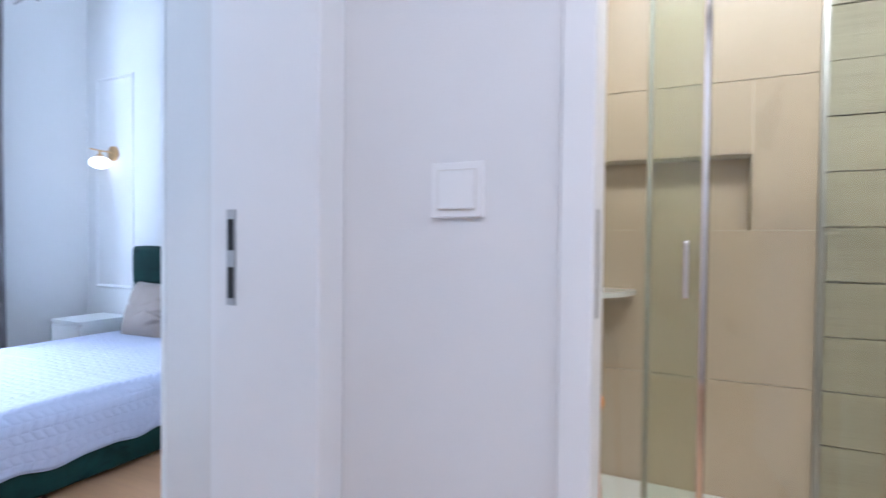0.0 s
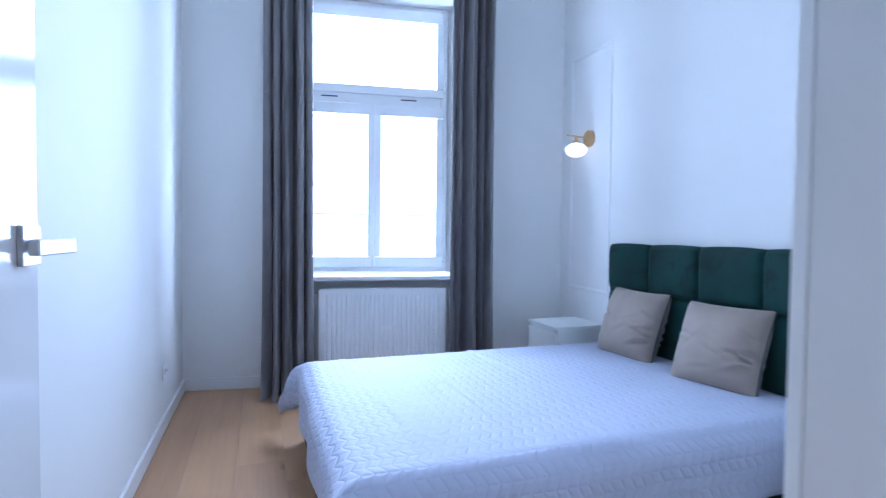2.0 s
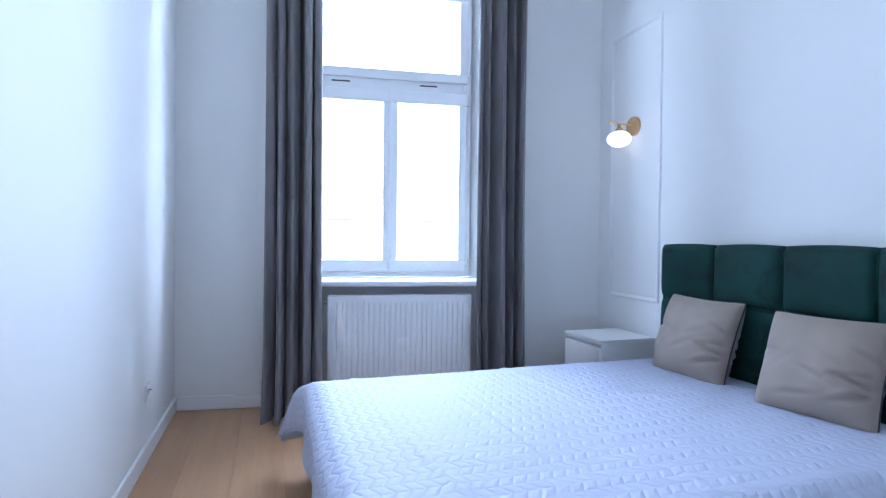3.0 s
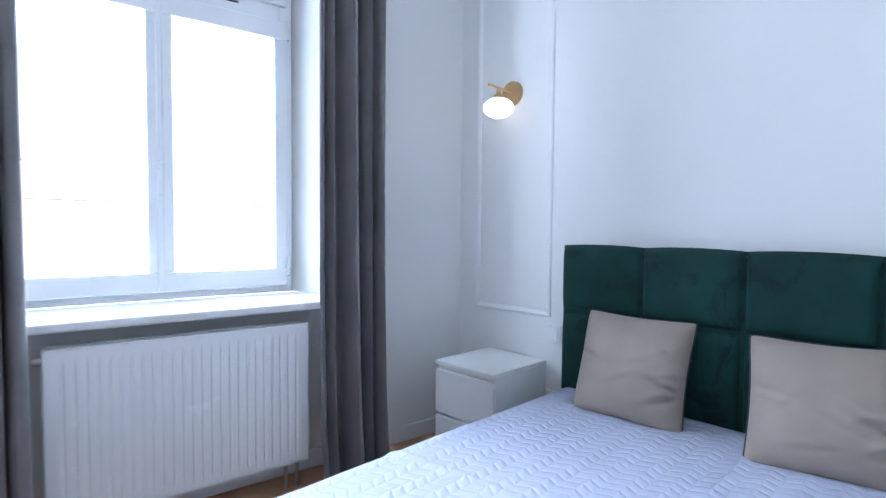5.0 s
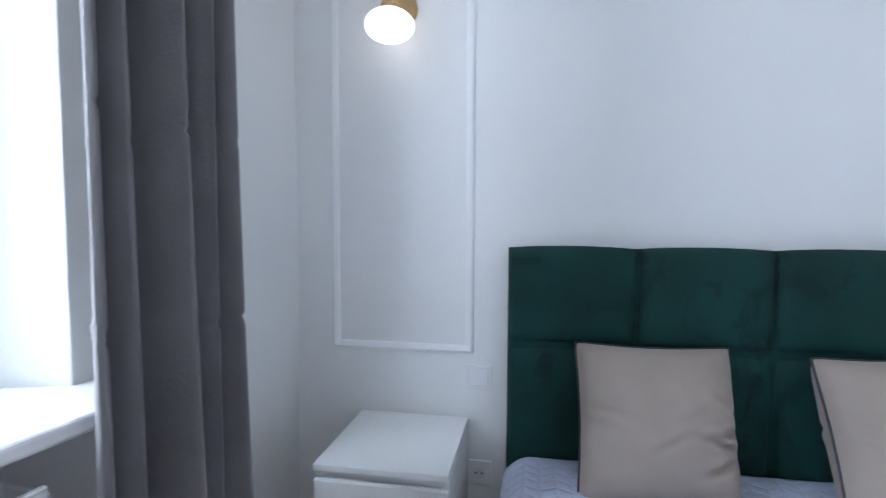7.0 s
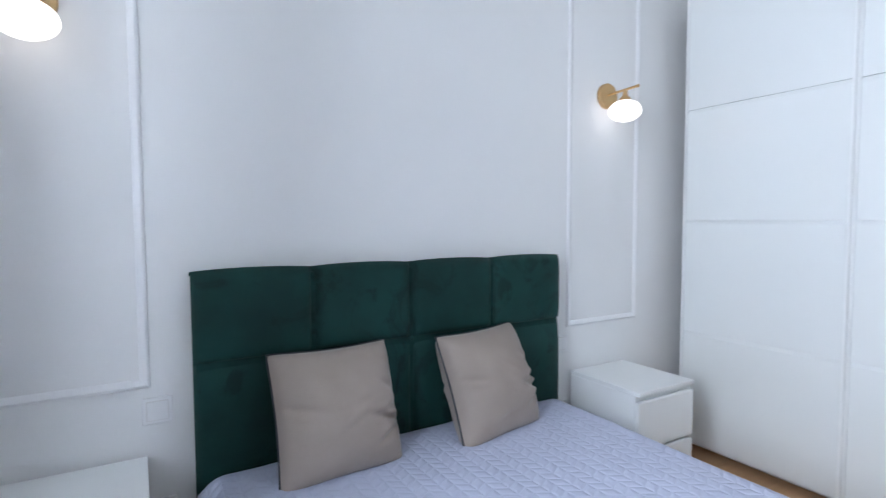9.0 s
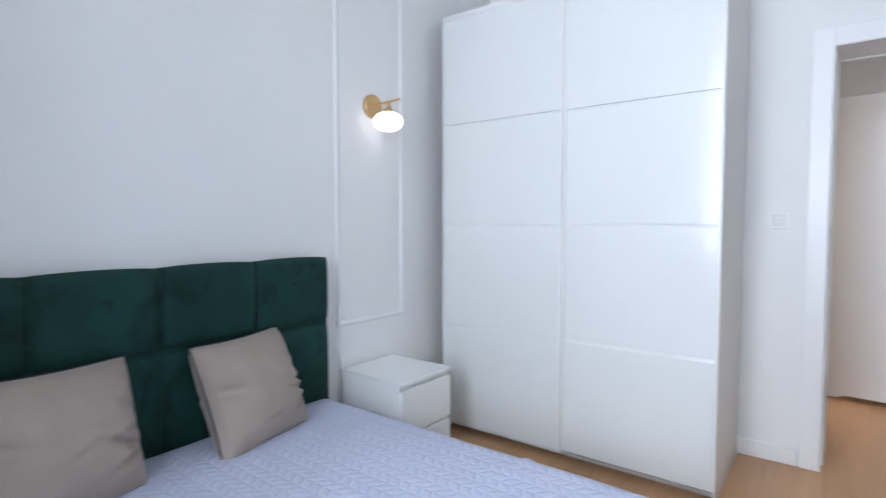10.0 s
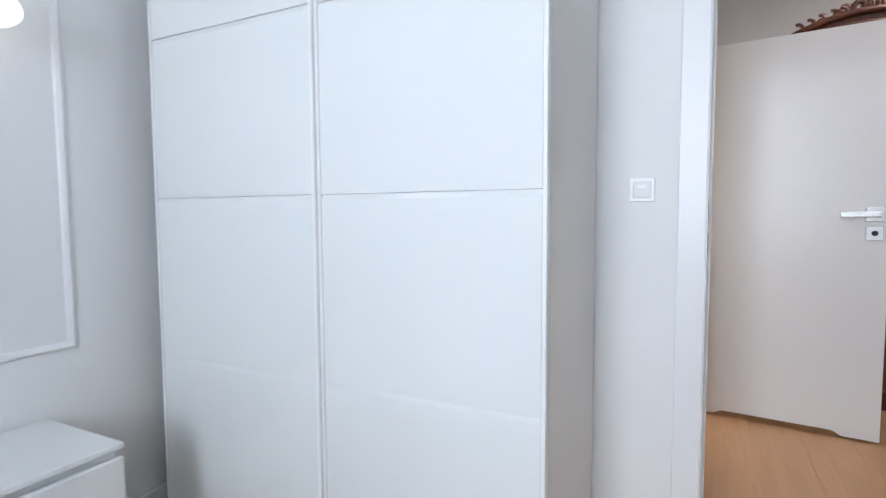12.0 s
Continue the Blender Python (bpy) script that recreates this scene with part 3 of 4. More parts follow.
# ---- switches and sockets ----
def plate(name, label, category, m, kind):
    """An 82 mm plate in its local xz plane, facing -y."""
    t = thing(name, label, category, m)
    part("frame", box(-0.041, -0.008, -0.041, 0.041, 0, 0.041, 0.003, 2), TRIM, t)
    # gap: a grey sheet that paints in the shade line round the rocker
    if kind == "switch":
        part("gap", box(-0.0305, -0.0086, -0.0305, 0.0305, -0.008, 0.0305), GREYW, t)
        part("rocker", box(-0.028, -0.0125, -0.028, 0.028, -0.0086, 0.028, 0.002, 2), TRIM, t)
    elif kind == "dimmer":
        part("gap", box(-0.030, -0.0085, -0.030, 0.030, -0.008, 0.030), GREYW, t)
        part("rocker", box(-0.0275, -0.0115, -0.0275, 0.0275, -0.0085, 0.0275, 0.002, 1), GREYW, t)
        part("lens", box(-0.018, -0.0135, 0.004, 0.018, -0.0115, 0.018, 0.001, 1), TRIM, t)
    else:
        part("well", lathe([(0.0, 0.0082), (0.021, 0.0082), (0.021, 0.0095), (0.019, 0.0095), (0.0, 0.0085)], 24), GREYW, t, m=pose(0, 0, 0, 90, 0, 0))
        part("earth_pin", cyl((0, -0.008, 0.010), (0, -0.022, 0.010), 0.0028, n=10), STEEL, t)
        for sx in (-0.0095, 0.0095):
            part("hole", cyl((sx, -0.0096, 0), (sx, -0.0102, 0), 0.003, n=10), DARK, t)
    return t


plate("light_switch", "white rocker switch beside the headboard", "light switch", pose(-3.488, YN, 0.622), "switch")
plate("light_switch", "white rocker switch beside the headboard", "light switch", pose(-1.84, YN, 0.622), "switch")
plate("power_socket", "white wall socket with earth pin beside the bed", "power socket", pose(-3.484, YN, 0.305), "socket")
plate("power_socket", "white wall socket low beside the bed", "power socket", pose(-1.84, YN, 0.305), "socket")
plate("light_switch", "white switch with a small sensor lens by the bedroom door", "light switch", pose(XD, 1.117, 1.212, 0, 0, -90), "dimmer")
plate("light_switch", "white rocker switch on the hall wall", "light switch", pose(0.115, YB, 1.216) @ Matrix.Diagonal((1.25, 1, 1.22, 1)), "switch")
plate("power_socket", "small white socket low on the south wall", "power socket", pose(-3.75, YS, 0.32, 0, 0, 180), "socket")


# ---- nightstands ----
def nightstand(x, group="nightstands"):
    t = thing("nightstand", "white two-drawer nightstand against the bed wall", "nightstand", pose(x, 2.592, 0), group=group)
    w, d = 0.180, 0.194
    part("top", box(-w, -d - 0.003, 0.472, w, d, 0.49, 0.0025, 2), MATTW, t)
    part("side_panel", box(-w, -d + 0.018, 0.0, -w + 0.016, d, 0.472, 0.0015, 1), MATTW, t)
    part("side_panel", box(w - 0.016, -d + 0.018, 0.0, w, d, 0.472, 0.0015, 1), MATTW, t)
    part("back_panel", box(-w + 0.016, d - 0.006, 0.03, w - 0.016, d, 0.472), MATTW, t)
    part("plinth", box(-w + 0.016, -d + 0.045, 0.0, w - 0.016, -d + 0.06, 0.06), GREYW, t)
    part("rail", box(-w + 0.016, -d + 0.022, 0.43, w - 0.016, -d + 0.036, 0.472), MATTW, t)
    part("rail", box(-w + 0.016, -d + 0.022, 0.215, w - 0.016, -d + 0.036, 0.258), MATTW, t)
    for z0, z1 in ((0.245, 0.446), (0.028, 0.228)):
        dr = part("drawer", box(-w, -d, z0, w, -d + 0.016, z1, 0.002, 1), MATTW, t)
        part("grip", box(-w + 0.02, -d + 0.002, z1 - 0.002, w - 0.02, -d + 0.014, z1 + 0.004, 0.002, 1), MATTW, dr)
    return t


nightstand(-3.698)
nightstand(-1.604)


# ---- bed ----
BXC, BW, BFOOT, BHEAD, BTOP = -2.658, 1.47, 0.76, 2.695, 0.42


def bed():
    b = thing("bed", "double bed upholstered in dark green velvet, headboard of stitched squares", "bed", pose(BXC, (BFOOT + BHEAD) / 2, 0))
    h, l = BW / 2, (BHEAD - BFOOT) / 2
    part("base", box(-h + 0.02, -l + 0.02, 0.025, h - 0.02, l, 0.30, 0.02, 3), GREEN, b)
    part("mattress", box(-h + 0.03, -l + 0.03, 0.30, h - 0.03, l, BTOP - 0.012, 0.05, 4), MATTW, b)
    for sx in (-1, 1):
        for sy in (-1, 1):
            part("foot", cyl((sx * (h - 0.1), sy * (l - 0.1), 0), (sx * (h - 0.1), sy * (l - 0.1), 0.03), 0.025, n=12), RUBBER, b)
    part("headboard_back", box(-h + 0.005, l + 0.025, 0.04, h - 0.005, l + 0.098, 1.028, 0.012, 3), GREEN, b)
    cw = BW / 4
    for i in range(4):
        for z0, z1 in ((0.759, 1.045), (0.10, 0.759)):
            x0 = -h + i * cw

            def cushion(u, v, x0=x0, z0=z0, z1=z1, i=i):
                e = (1 - abs(2 * u - 1) ** 5) * (1 - abs(2 * v - 1) ** 5)
                x, z = x0 + u * cw, z0 + v * (z1 - z0)
                bulge = 0.038 * max(e, 0) ** 0.27
                crown = 0.007 * (1 - abs(2 * u - 1) ** 2.2) if z1 > 1 and v > 0.98 else 0.0
                ripple = 0.0018 * noise.noise(Vector((x * 9, z * 9, i * 3.1))) * e
                return (x, l + 0.038 - bulge + ripple, z + crown)
            part("headboard_cushion", sheet(26, 20, cushion), GREEN, b, smooth=True)
            top = z1 > 1
            if top:
                def roll(u, v, x0=x0):
                    e = max(1 - abs(2 * u - 1) ** 5, 0)
                    a = v * math.pi / 2
                    crown = 0.007 * (1 - abs(2 * u - 1) ** 2.2)
                    return (x0 + u * cw, l + 0.038 + 0.05 * math.sin(a), 1.045 + crown - 0.018 * (1 - math.cos(a)))
                part("headboard_edge", sheet(20, 6, roll), GREEN, b, smooth=True)
    for i in (1, 2, 3):
        part("button", ball((-h + i * cw, l + 0.030, 0.759), 0.015, 0.008, 0.015, 14), GREEN, b, "covered tufting button", smooth=True)


bed()


def bedspread():
    h = BW / 2 + 0.004
    y0, y1 = BFOOT + 0.0, BHEAD - 0.012
    side, foot, r = 0.225, 0.19, 0.085
    nu, nv = 130, 150
    bm = bmesh.new()
    uv = bm.loops.layers.uv.new("UVMap")
    rnd = random.Random(5)
    ws = [(rnd.uniform(4, 9), rnd.uniform(0, 6), rnd.uniform(4, 9)) for _ in range(6)]

    def edge(d, R=r):
        """Way d past the start of the rounding: outwards and down."""
        if d <= 0:
            return 0.0, 0.0
        a = d / R
        if a < math.pi / 2:
            return R * math.sin(a) - d, R * (1 - math.cos(a))
        return R - d, R + d - R * math.pi / 2
    pts = {}
    for i in range(nu + 1):
        s = -(h + side) + (2 * h + 2 * side) * i / nu
        for j in range(nv + 1):
            t = (y0 - foot) + (y1 - y0 + foot) * j / nv
            a, b = abs(s) - (h - r), (y0 + r) - t
            ox, dx = edge(a)
            oy, dy = edge(b)
            sg = 1 if s > 0 else -1
            x = s + sg * ox
            y = t - oy
            z = BTOP - max(dx, dy) - 0.15 * min(dx, dy)
            hang = max(dx, dy)
            both = min(max(a, 0), max(b, 0))
            # loose corners stand away; hems wave a little
            x += sg * both * 0.30
            y -= both * 0.34
            if hang > 0.03:
                wv = 0.014 * hang / 0.3
                if dx >= dy:
                    x += sg * (0.004 + wv * math.sin(t * 9 + 1.2) + 0.5 * wv * math.sin(t * 23))
                    z += (0.006 * math.sin(t * 17) + 0.004 * math.sin(t * 31)) * max(hang - 0.1, 0) / 0.15
                else:
                    y -= 0.006 + wv * math.sin(s * 13 + 0.6)
                    z += 0.008 * math.sin(s * 11 + 2) * max(hang - 0.06, 0) / 0.12
            else:
                z += 0.0035 * noise.noise(Vector((s * 3.1, t * 2.3, 1.7))) + 0.0025 * noise.noise(Vector((s * 9, t * 5, 4)))
                # creases across the bed
                for k, yy in enumerate((1.02, 1.31, 1.72)):
                    z += 0.009 * math.exp(-((t - yy - 0.05 * math.sin(3 * s + k)) / 0.012) ** 2) * (0.5 + 0.5 * math.sin(5 * s + 2 * k))
            pts[i, j] = (bm.verts.new((x, y, z)), s, t)
    for i in range(nu):
        for j in range(nv):
            q = [pts[k] for k in ((i, j), (i + 1, j), (i + 1, j + 1), (i, j + 1))]
            f = bm.faces.new([k[0] for k in q])
            for lp, k in zip(f.loops, q):
                lp[uv].uv = (k[1] + 5, k[2] + 5)
    for f in bm.faces:
        f.normal_update()
    rim = [pts[0, j][0].co.copy() for j in range(nv, 0, -1)] + [pts[i, 0][0].co.copy() for i in range(nu)] + [pts[nu, j][0].co.copy() for j in range(nv + 1)]
    me = bpy.data.meshes.new("bedspread")
    bm.to_mesh(me)
    bm.free()
    me.materials.append(QUILT)
    for p in me.polygons:
        p.use_smooth = True
    ob = new("bedspread", me)
    ob.location = (BXC, 0, 0)
    sol = ob.modifiers.new("thickness", "SOLIDIFY")
    sol.thickness, sol.offset = 0.007, 0
    tagged(ob, "pale lilac-grey quilted bedspread draped over the bed", "bedspread")
    tube("hem", [tuple(p) for p in rim], 0.0045, QUILT, ob, "stitched hem of the same cloth")


bedspread()


# ---- cushions ----
def cushion(x, y, m, label, seed):
    t = thing("cushion", label, "cushion", m, group="cushions on the bed")
    half, n = 0.206, 48
    rnd = random.Random(seed)
    cr = [(rnd.uniform(-0.5, 0.9), rnd.uniform(-0.8, 0.7), rnd.uniform(-0.6, 0.9), rnd.uniform(0.1, 0.3)) for _ in range(5)]
    cr += [(0.80, -0.25, -0.25, 1.5), (0.78, -0.45, 0.45, 1.3), (0.85, -0.08, 0.2, 1.0), (0.9, 0.2, -0.5, 0.6), (-0.85, 0.15, 2.9, 0.7)]

    def outline(u, v):
        pinch_u, pinch_v = 1 - 0.055 * (1 - v * v) - 0.012 * abs(v) ** 9, 1 - 0.055 * (1 - u * u) - 0.012 * abs(u) ** 9
        return half * u * pinch_u, half * v * pinch_v

    def side(sg):
        def f(a, b):
            u, v = 2 * a - 1, 2 * b - 1
            px, pz = outline(u, v)
            e = max((1 - abs(u) ** 2.6) * (1 - abs(v) ** 2.6), 0)
            d = 0.108 * e ** 0.46
            w = 0.0
            for cu, cv, an, am in cr:
                du, dv = u - cu, v - cv
                al, ac = du * math.cos(an) + dv * math.sin(an), -du * math.sin(an) + dv * math.cos(an)
                w += am * 0.019 * (math.exp(-(ac / 0.045) ** 2) - 0.5 * math.exp(-((ac - 0.09) / 0.06) ** 2)) * math.exp(-(al / 0.30) ** 2)
            w += 0.004 * noise.noise(Vector((u * 3, v * 3, seed + sg)))
            return (px, sg * (d - w * min(1, 3 * e)), pz)
        return f
    part("front", sheet(n, n, side(-1)), TAUPE, t, smooth=True)
    part("back", sheet(n, n, side(1)), TAUPE, t, smooth=True)
    ring = [outline(-1 + 2 * k / 16, -1) for k in range(16)] + [outline(1, -1 + 2 * k / 16) for k in range(16)]
    ring += [outline(1 - 2 * k / 16, 1) for k in range(16)] + [outline(-1, 1 - 2 * k / 16) for k in range(16)]
    tube("piping", [(p[0], 0, p[1]) for p in ring], 0.0038, PIPING, t, "dark piped seam", True)


cushion(0, 0, pose(-2.993, 2.583, 0.592, -19, 1, 5), "taupe velvet cushion with dark piping leaning on the headboard", 2)
cushion(0, 0, pose(-2.395, 2.590, 0.587, -22, 0, 12), "taupe velvet cushion with dark piping, tilted against the headboard", 9)


# ---- sliding-door wardrobe ----
def wardrobe():
    y0, y1, top = 1.267, 2.702, 2.345
    w = thing("sliding_wardrobe", "tall white wardrobe with two high-gloss sliding doors", "wardrobe", pose(-0.74, (y0 + y1) / 2, 0))
    X, h = -0.74, (y1 - y0) / 2
    fx, bx = -1.052 - X, XD - 0.02 - X
    part("side_panel", box(fx, -h, 0, bx, -h + 0.018, top, 0.0015, 1), GREYW, w, "pale grey side panel")
    part("side_panel", box(fx, h - 0.018, 0, bx, h, top, 0.0015, 1), GREYW, w)
    part("back_panel", box(bx - 0.008, -h + 0.018, 0.02, bx, h - 0.018, top), MATTW, w)
    part("top_panel", box(fx, -h + 0.018, top - 0.018, bx - 0.008, h - 0.018, top), MATTW, w)
    part("bottom_panel", box(fx, -h + 0.018, 0.06, bx - 0.008, h - 0.018, 0.078), MATTW, w)
    part("plinth", box(fx + 0.05, -h + 0.018, 0, fx + 0.066, h - 0.018, 0.06), GREYW, w)
    part("divider", box(fx + 0.03, -0.009, 0.078, bx - 0.008, 0.009, top - 0.018), MATTW, w)
    part("top_rail", box(fx - 0.03, -h, top - 0.012, fx, h, top + 0.012, 0.001, 1), TRIM, w)
    part("bottom_rail", box(fx - 0.026, -h, 0.052, fx, h, 0.058), STEEL, w)
    seams = (0.046, 0.624, 1.193, 1.750, top - 0.012)
    for a, b, fo in ((-h, -0.018, 0.000), (-0.018 + 0.0006, h - 0.002, -0.010)):
        d = part("sliding_door", box(fx - 0.012 + fo, a + 0.012, 0.05, fx - 0.004 + fo, b - 0.012, top - 0.016), MATTW, w)
        part("stile", box(fx - 0.026 + fo, a, 0.044, fx - 0.002 + fo, a + 0.012, top - 0.014, 0.002, 1), MATTW, d)
        part("stile", box(fx - 0.026 + fo, b - 0.012, 0.044, fx - 0.002 + fo, b, top - 0.014, 0.002, 1), MATTW, d)
        for z0, z1 in zip(seams, seams[1:]):
            bm = bmesh.new()
            xa, xf, g = fx - 0.012 + fo, fx - 0.0225 + fo, 0.0008
            ya, yb = a + 0.013, b - 0.013
            lo, hi = z0 + g, z1 - 0.0005
            # panels lean out at their foot by a broad bevel
            prof = [(xa, lo), (xf, lo), (xf, hi - 0.016), (xf + 0.005, hi), (xa, hi)]
            ea, eb = [[bm.verts.new((px, yy, pz)) for px, pz in prof] for yy in (ya, yb)]
            for k in range(len(prof)):
                k2 = (k + 1) % len(prof)
                bm.faces.new((ea[k], ea[k2], eb[k2], eb[k]))
            bm.faces.new(ea[::-1])
            bm.faces.new(eb)
            part("panel", bm, GLOSS, d)


wardrobe()


# ---- door leaves ----
def lever(parent, m, flip=1, lock=True):
    """A square-rose lever on a leaf's face that looks to local -y; the lever points to local -x * flip."""
    r = part("handle", box(-0.036, -0.010, -0.036, 0.036, 0, 0.036, 0.002, 1), STEEL, parent, "brushed steel lever handle", m=m)
    part("neck", cyl((0, -0.010, 0), (0, -0.058, 0), 0.012, n=14), STEEL, r)
    part("lever", box(-0.140 * flip, -0.072, -0.013, 0.015 * flip, -0.056, 0.013, 0.0025, 1), STEEL, r)
    if not lock:
        return
    k = part("keyhole_plate", box(-0.034, -0.009, -0.125, 0.034, 0, -0.057, 0.002, 1), STEEL, parent, "steel keyhole plate", m=m)
    part("cylinder", cyl((0, -0.009, -0.091), (0, -0.013, -0.091), 0.013, n=16), DARK, k)


def leaf(name, label, m, length, undercut):
    d = thing(name, label, "door", m, kind="")
    t, z1 = 0.04, 2.03
    bm = bmesh.new()
    if undercut:
        prof = [(0, 0.012), (0.10, 0.012), (0.135, 0.034), (length - 0.185, 0.034), (length - 0.15, 0.012), (length, 0.012), (length, z1), (0, z1)]
    else:
        prof = [(0, 0.01), (length, 0.01), (length, z1), (0, z1)]
    a, b = [[bm.verts.new((x, y, z)) for x, z in prof] for y in (0, t)]
    n = len(prof)
    for k in range(n):
        bm.faces.new((a[k], a[(k + 1) % n], b[(k + 1) % n], b[k]))
    bm.faces.new(a[::-1])
    bm.faces.new(b)
    part("leaf", bm, TRIM if undercut else DOORGLOSS, d)
    zh = 1.122 if undercut else 1.075
    lever(d, pose(length - (0.058 if undercut else 0.046), 0, zh), 1, undercut)
    lever(d, pose(length - 0.065, t, zh, 0, 0, 180), -1)
    part("latch", box(length - 0.0005, 0.009, 1.0, length + 0.002, 0.031, 1.19), STEEL, d, "steel latch plate")
    for z in (0.25, 1.75):
        part("hinge", cyl((-0.006, 0.004, z), (-0.006, 0.004, z + 0.09), 0.008, n=10), STEEL, d)
    return d


leaf("bedroom_door", "white polished door folded back along the bedroom wall", pose(-0.85, 0.165, 0, 0, 0, 178.6), 0.86, False)
leaf("bathroom_door", "white smooth door open into the hall, vent cut along its foot", pose(0.928, 0.945, 0, 0, 0, -97), 0.82, True)

blin = thing("door_frame_2", "white lacquered frame of the bathroom doorway", "door frame", kind="structure")
for x0, x1 in ((BX0 - 0.035, BX0 + 0.02), (BX1 - 0.02, BX1 + 0.055)):
    part("upright", box(x0, YB - 0.016, 0, x1, YB - 0.002, 2.10, 0.003, 1), TRIM, blin)
for x0, x1 in ((BX0 - 0.002, BX0 + 0.018), (BX1 - 0.018, BX1 + 0.002)):
    part("jamb", box(x0, YB - 0.004, 0, x1, YB + 0.102, 2.045, 0.002, 1), TRIM, blin)
part("head", box(BX0 + 0.02, YB - 0.016, 2.03, BX1 - 0.02, YB - 0.002, 2.10, 0.003, 1), TRIM, blin)
part("head_jamb", box(BX0 + 0.018, YB - 0.004, 2.03, BX1 - 0.018, YB + 0.102, 2.05), TRIM, blin)
part("strike_plate", box(BX0 + 0.018, YB + 0.02, 1.0, BX0 + 0.02, YB + 0.042, 1.18), STEEL, blin, "brushed steel strike plate")


# ---- antique wardrobe in the hall ----
def antique():
    w = thing("antique_wardrobe", "carved dark mahogany wardrobe with an arched crest", "wardrobe", pose(1.41, 0.11, 0))
    hw, d = 0.56, 0.52
    part("plinth", box(-0.02, -hw - 0.02, 0.0, d, hw + 0.02, 0.10, 0.012, 3), MAHOG, w)
    part("base_moulding", box(-0.03, -hw - 0.03, 0.10, d, hw + 0.03, 0.125, 0.010, 3), MAHOG, w)
    part("drawer_case", box(0, -hw, 0.125, d, hw, 0.36, 0.006, 2), MAHOG, w)
    for sy in (-1, 1):
        dr = part("drawer", box(-0.014, sy * 0.28 - 0.25, 0.150, 0.004, sy * 0.28 + 0.25, 0.335, 0.008, 3), MAHOG, w)
        part("drawer_pull", ball((-0.022, sy * 0.28, 0.245), 0.010, 0.05, 0.016, 14), BRASS, dr, "small brass drawer pull", smooth=True)
    part("waist_moulding", box(-0.02, -hw - 0.02, 0.36, d, hw + 0.02, 0.395, 0.012, 3), MAHOG, w)
    part("body", box(0.0, -hw, 0.395, d, hw, 1.98, 0.004, 1), MAHOG, w)
    for sy in (-1, 1):
        part("pilaster", cyl((-0.012, sy * (hw - 0.04), 0.42), (-0.012, sy * (hw - 0.04), 1.95), 0.026, 0.022, n=14), MAHOG, w, smooth=True)
        c0 = sy * 0.26
        dd = part("door", box(-0.020, c0 - 0.245, 0.42, 0.0, c0 + 0.245, 1.95, 0.006, 2), MAHOG, w)
        part("upper_panel", box(-0.030, c0 - 0.17, 1.02, -0.018, c0 + 0.17, 1.86, 0.010, 3), MAHOG, dd)
        part("lower_panel", box(-0.030, c0 - 0.17, 0.50, -0.018, c0 + 0.17, 0.84, 0.010, 3), MAHOG, dd)
        arc = [(-0.030, c0 + 0.20 * math.cos(a), 0.88 + 0.08 * math.sin(a)) for a in [math.pi * k / 16 for k in range(17)]]
        tube("carved_arc", arc, 0.012, MAHOG, dd)
        for k in range(7):
            a = -1.2 + 0.4 * k
            tube("carved_leaf", [(-0.034, c0 + 0.015 * q * math.sin(a) * 2, 1.60 + 0.02 * q * math.cos(a) * 1.5) for q in range(5)], 0.009, MAHOG, dd)
    part("frieze", box(-0.015, -hw - 0.01, 1.98, d, hw + 0.01, 2.05, 0.010, 3), MAHOG, w)
    part("cornice", box(-0.05, -hw - 0.04, 2.05, d + 0.01, hw + 0.04, 2.085, 0.014, 3), MAHOG, w)
    # arched pediment
    bm = bmesh.new()
    n = 30
    front, back = [], []
    for k in range(n + 1):
        u = -1 + 2 * k / n
        z = 2.085 + 0.15 * math.cos(u * math.pi / 2) ** 0.8
        for lst, x in ((front, -0.035), (back, 0.05)):
            lst.append((bm.verts.new((x, u * 0.46, 2.08)), bm.verts.new((x, u * 0.46, z))))
    for k in range(n):
        for lst in (front, back):
            bm.faces.new((lst[k][0], lst[k + 1][0], lst[k + 1][1], lst[k][1]))
        bm.faces.new((front[k][1], front[k + 1][1], back[k + 1][1], back[k][1]))
    part("pediment", bm, MAHOG, w)
    arch = [(-0.045, u * 0.47, 2.09 + 0.155 * math.cos(u * math.pi / 2) ** 0.8) for u in [-1 + 2 * k / 24 for k in range(25)]]
    tube("pediment_bead", arch, 0.020, MAHOG, w)
    arch2 = [(-0.045, u * 0.40, 2.08 + 0.10 * math.cos(u * math.pi / 2) ** 0.8) for u in [-1 + 2 * k / 24 for k in range(25)]]
    tube("pediment_bead", arch2, 0.012, MAHOG, w)
    # carved crest: scrolls, leaves and a bud
    for sy in (-1, 1):
        for r, cy, cz, turns, th in ((0.050, 0.060, 2.275, 1.5, 0.015), (0.040, 0.150, 2.245, 1.4, 0.013), (0.030, 0.235, 2.215, 1.3, 0.011), (0.030, 0.035, 2.345, 1.3, 0.011)):
            sc = []
            for k in range(26):
                f = k / 25
                a = sy * (2 * math.pi * turns * f) + math.pi / 2
                rr = r * (1 - 0.75 * f)
                sc.append((-0.03, sy * cy + rr * math.cos(a), cz + rr * math.sin(a)))
            tube("carved_scroll", sc, th, MAHOG, w)
        for k in range(5):
            y0, z0 = sy * (0.09 + 0.055 * k), 2.25 - 0.018 * k
            tube("carved_leaf", [(-0.03, y0 + sy * 0.012 * q, z0 + 0.012 * q * (2.2 - 0.35 * q)) for q in range(5)], 0.010, MAHOG, w)
    part("bud", ball((-0.03, 0, 2.345), 0.022, 0.026, 0.045, 16), MAHOG, w, smooth=True)
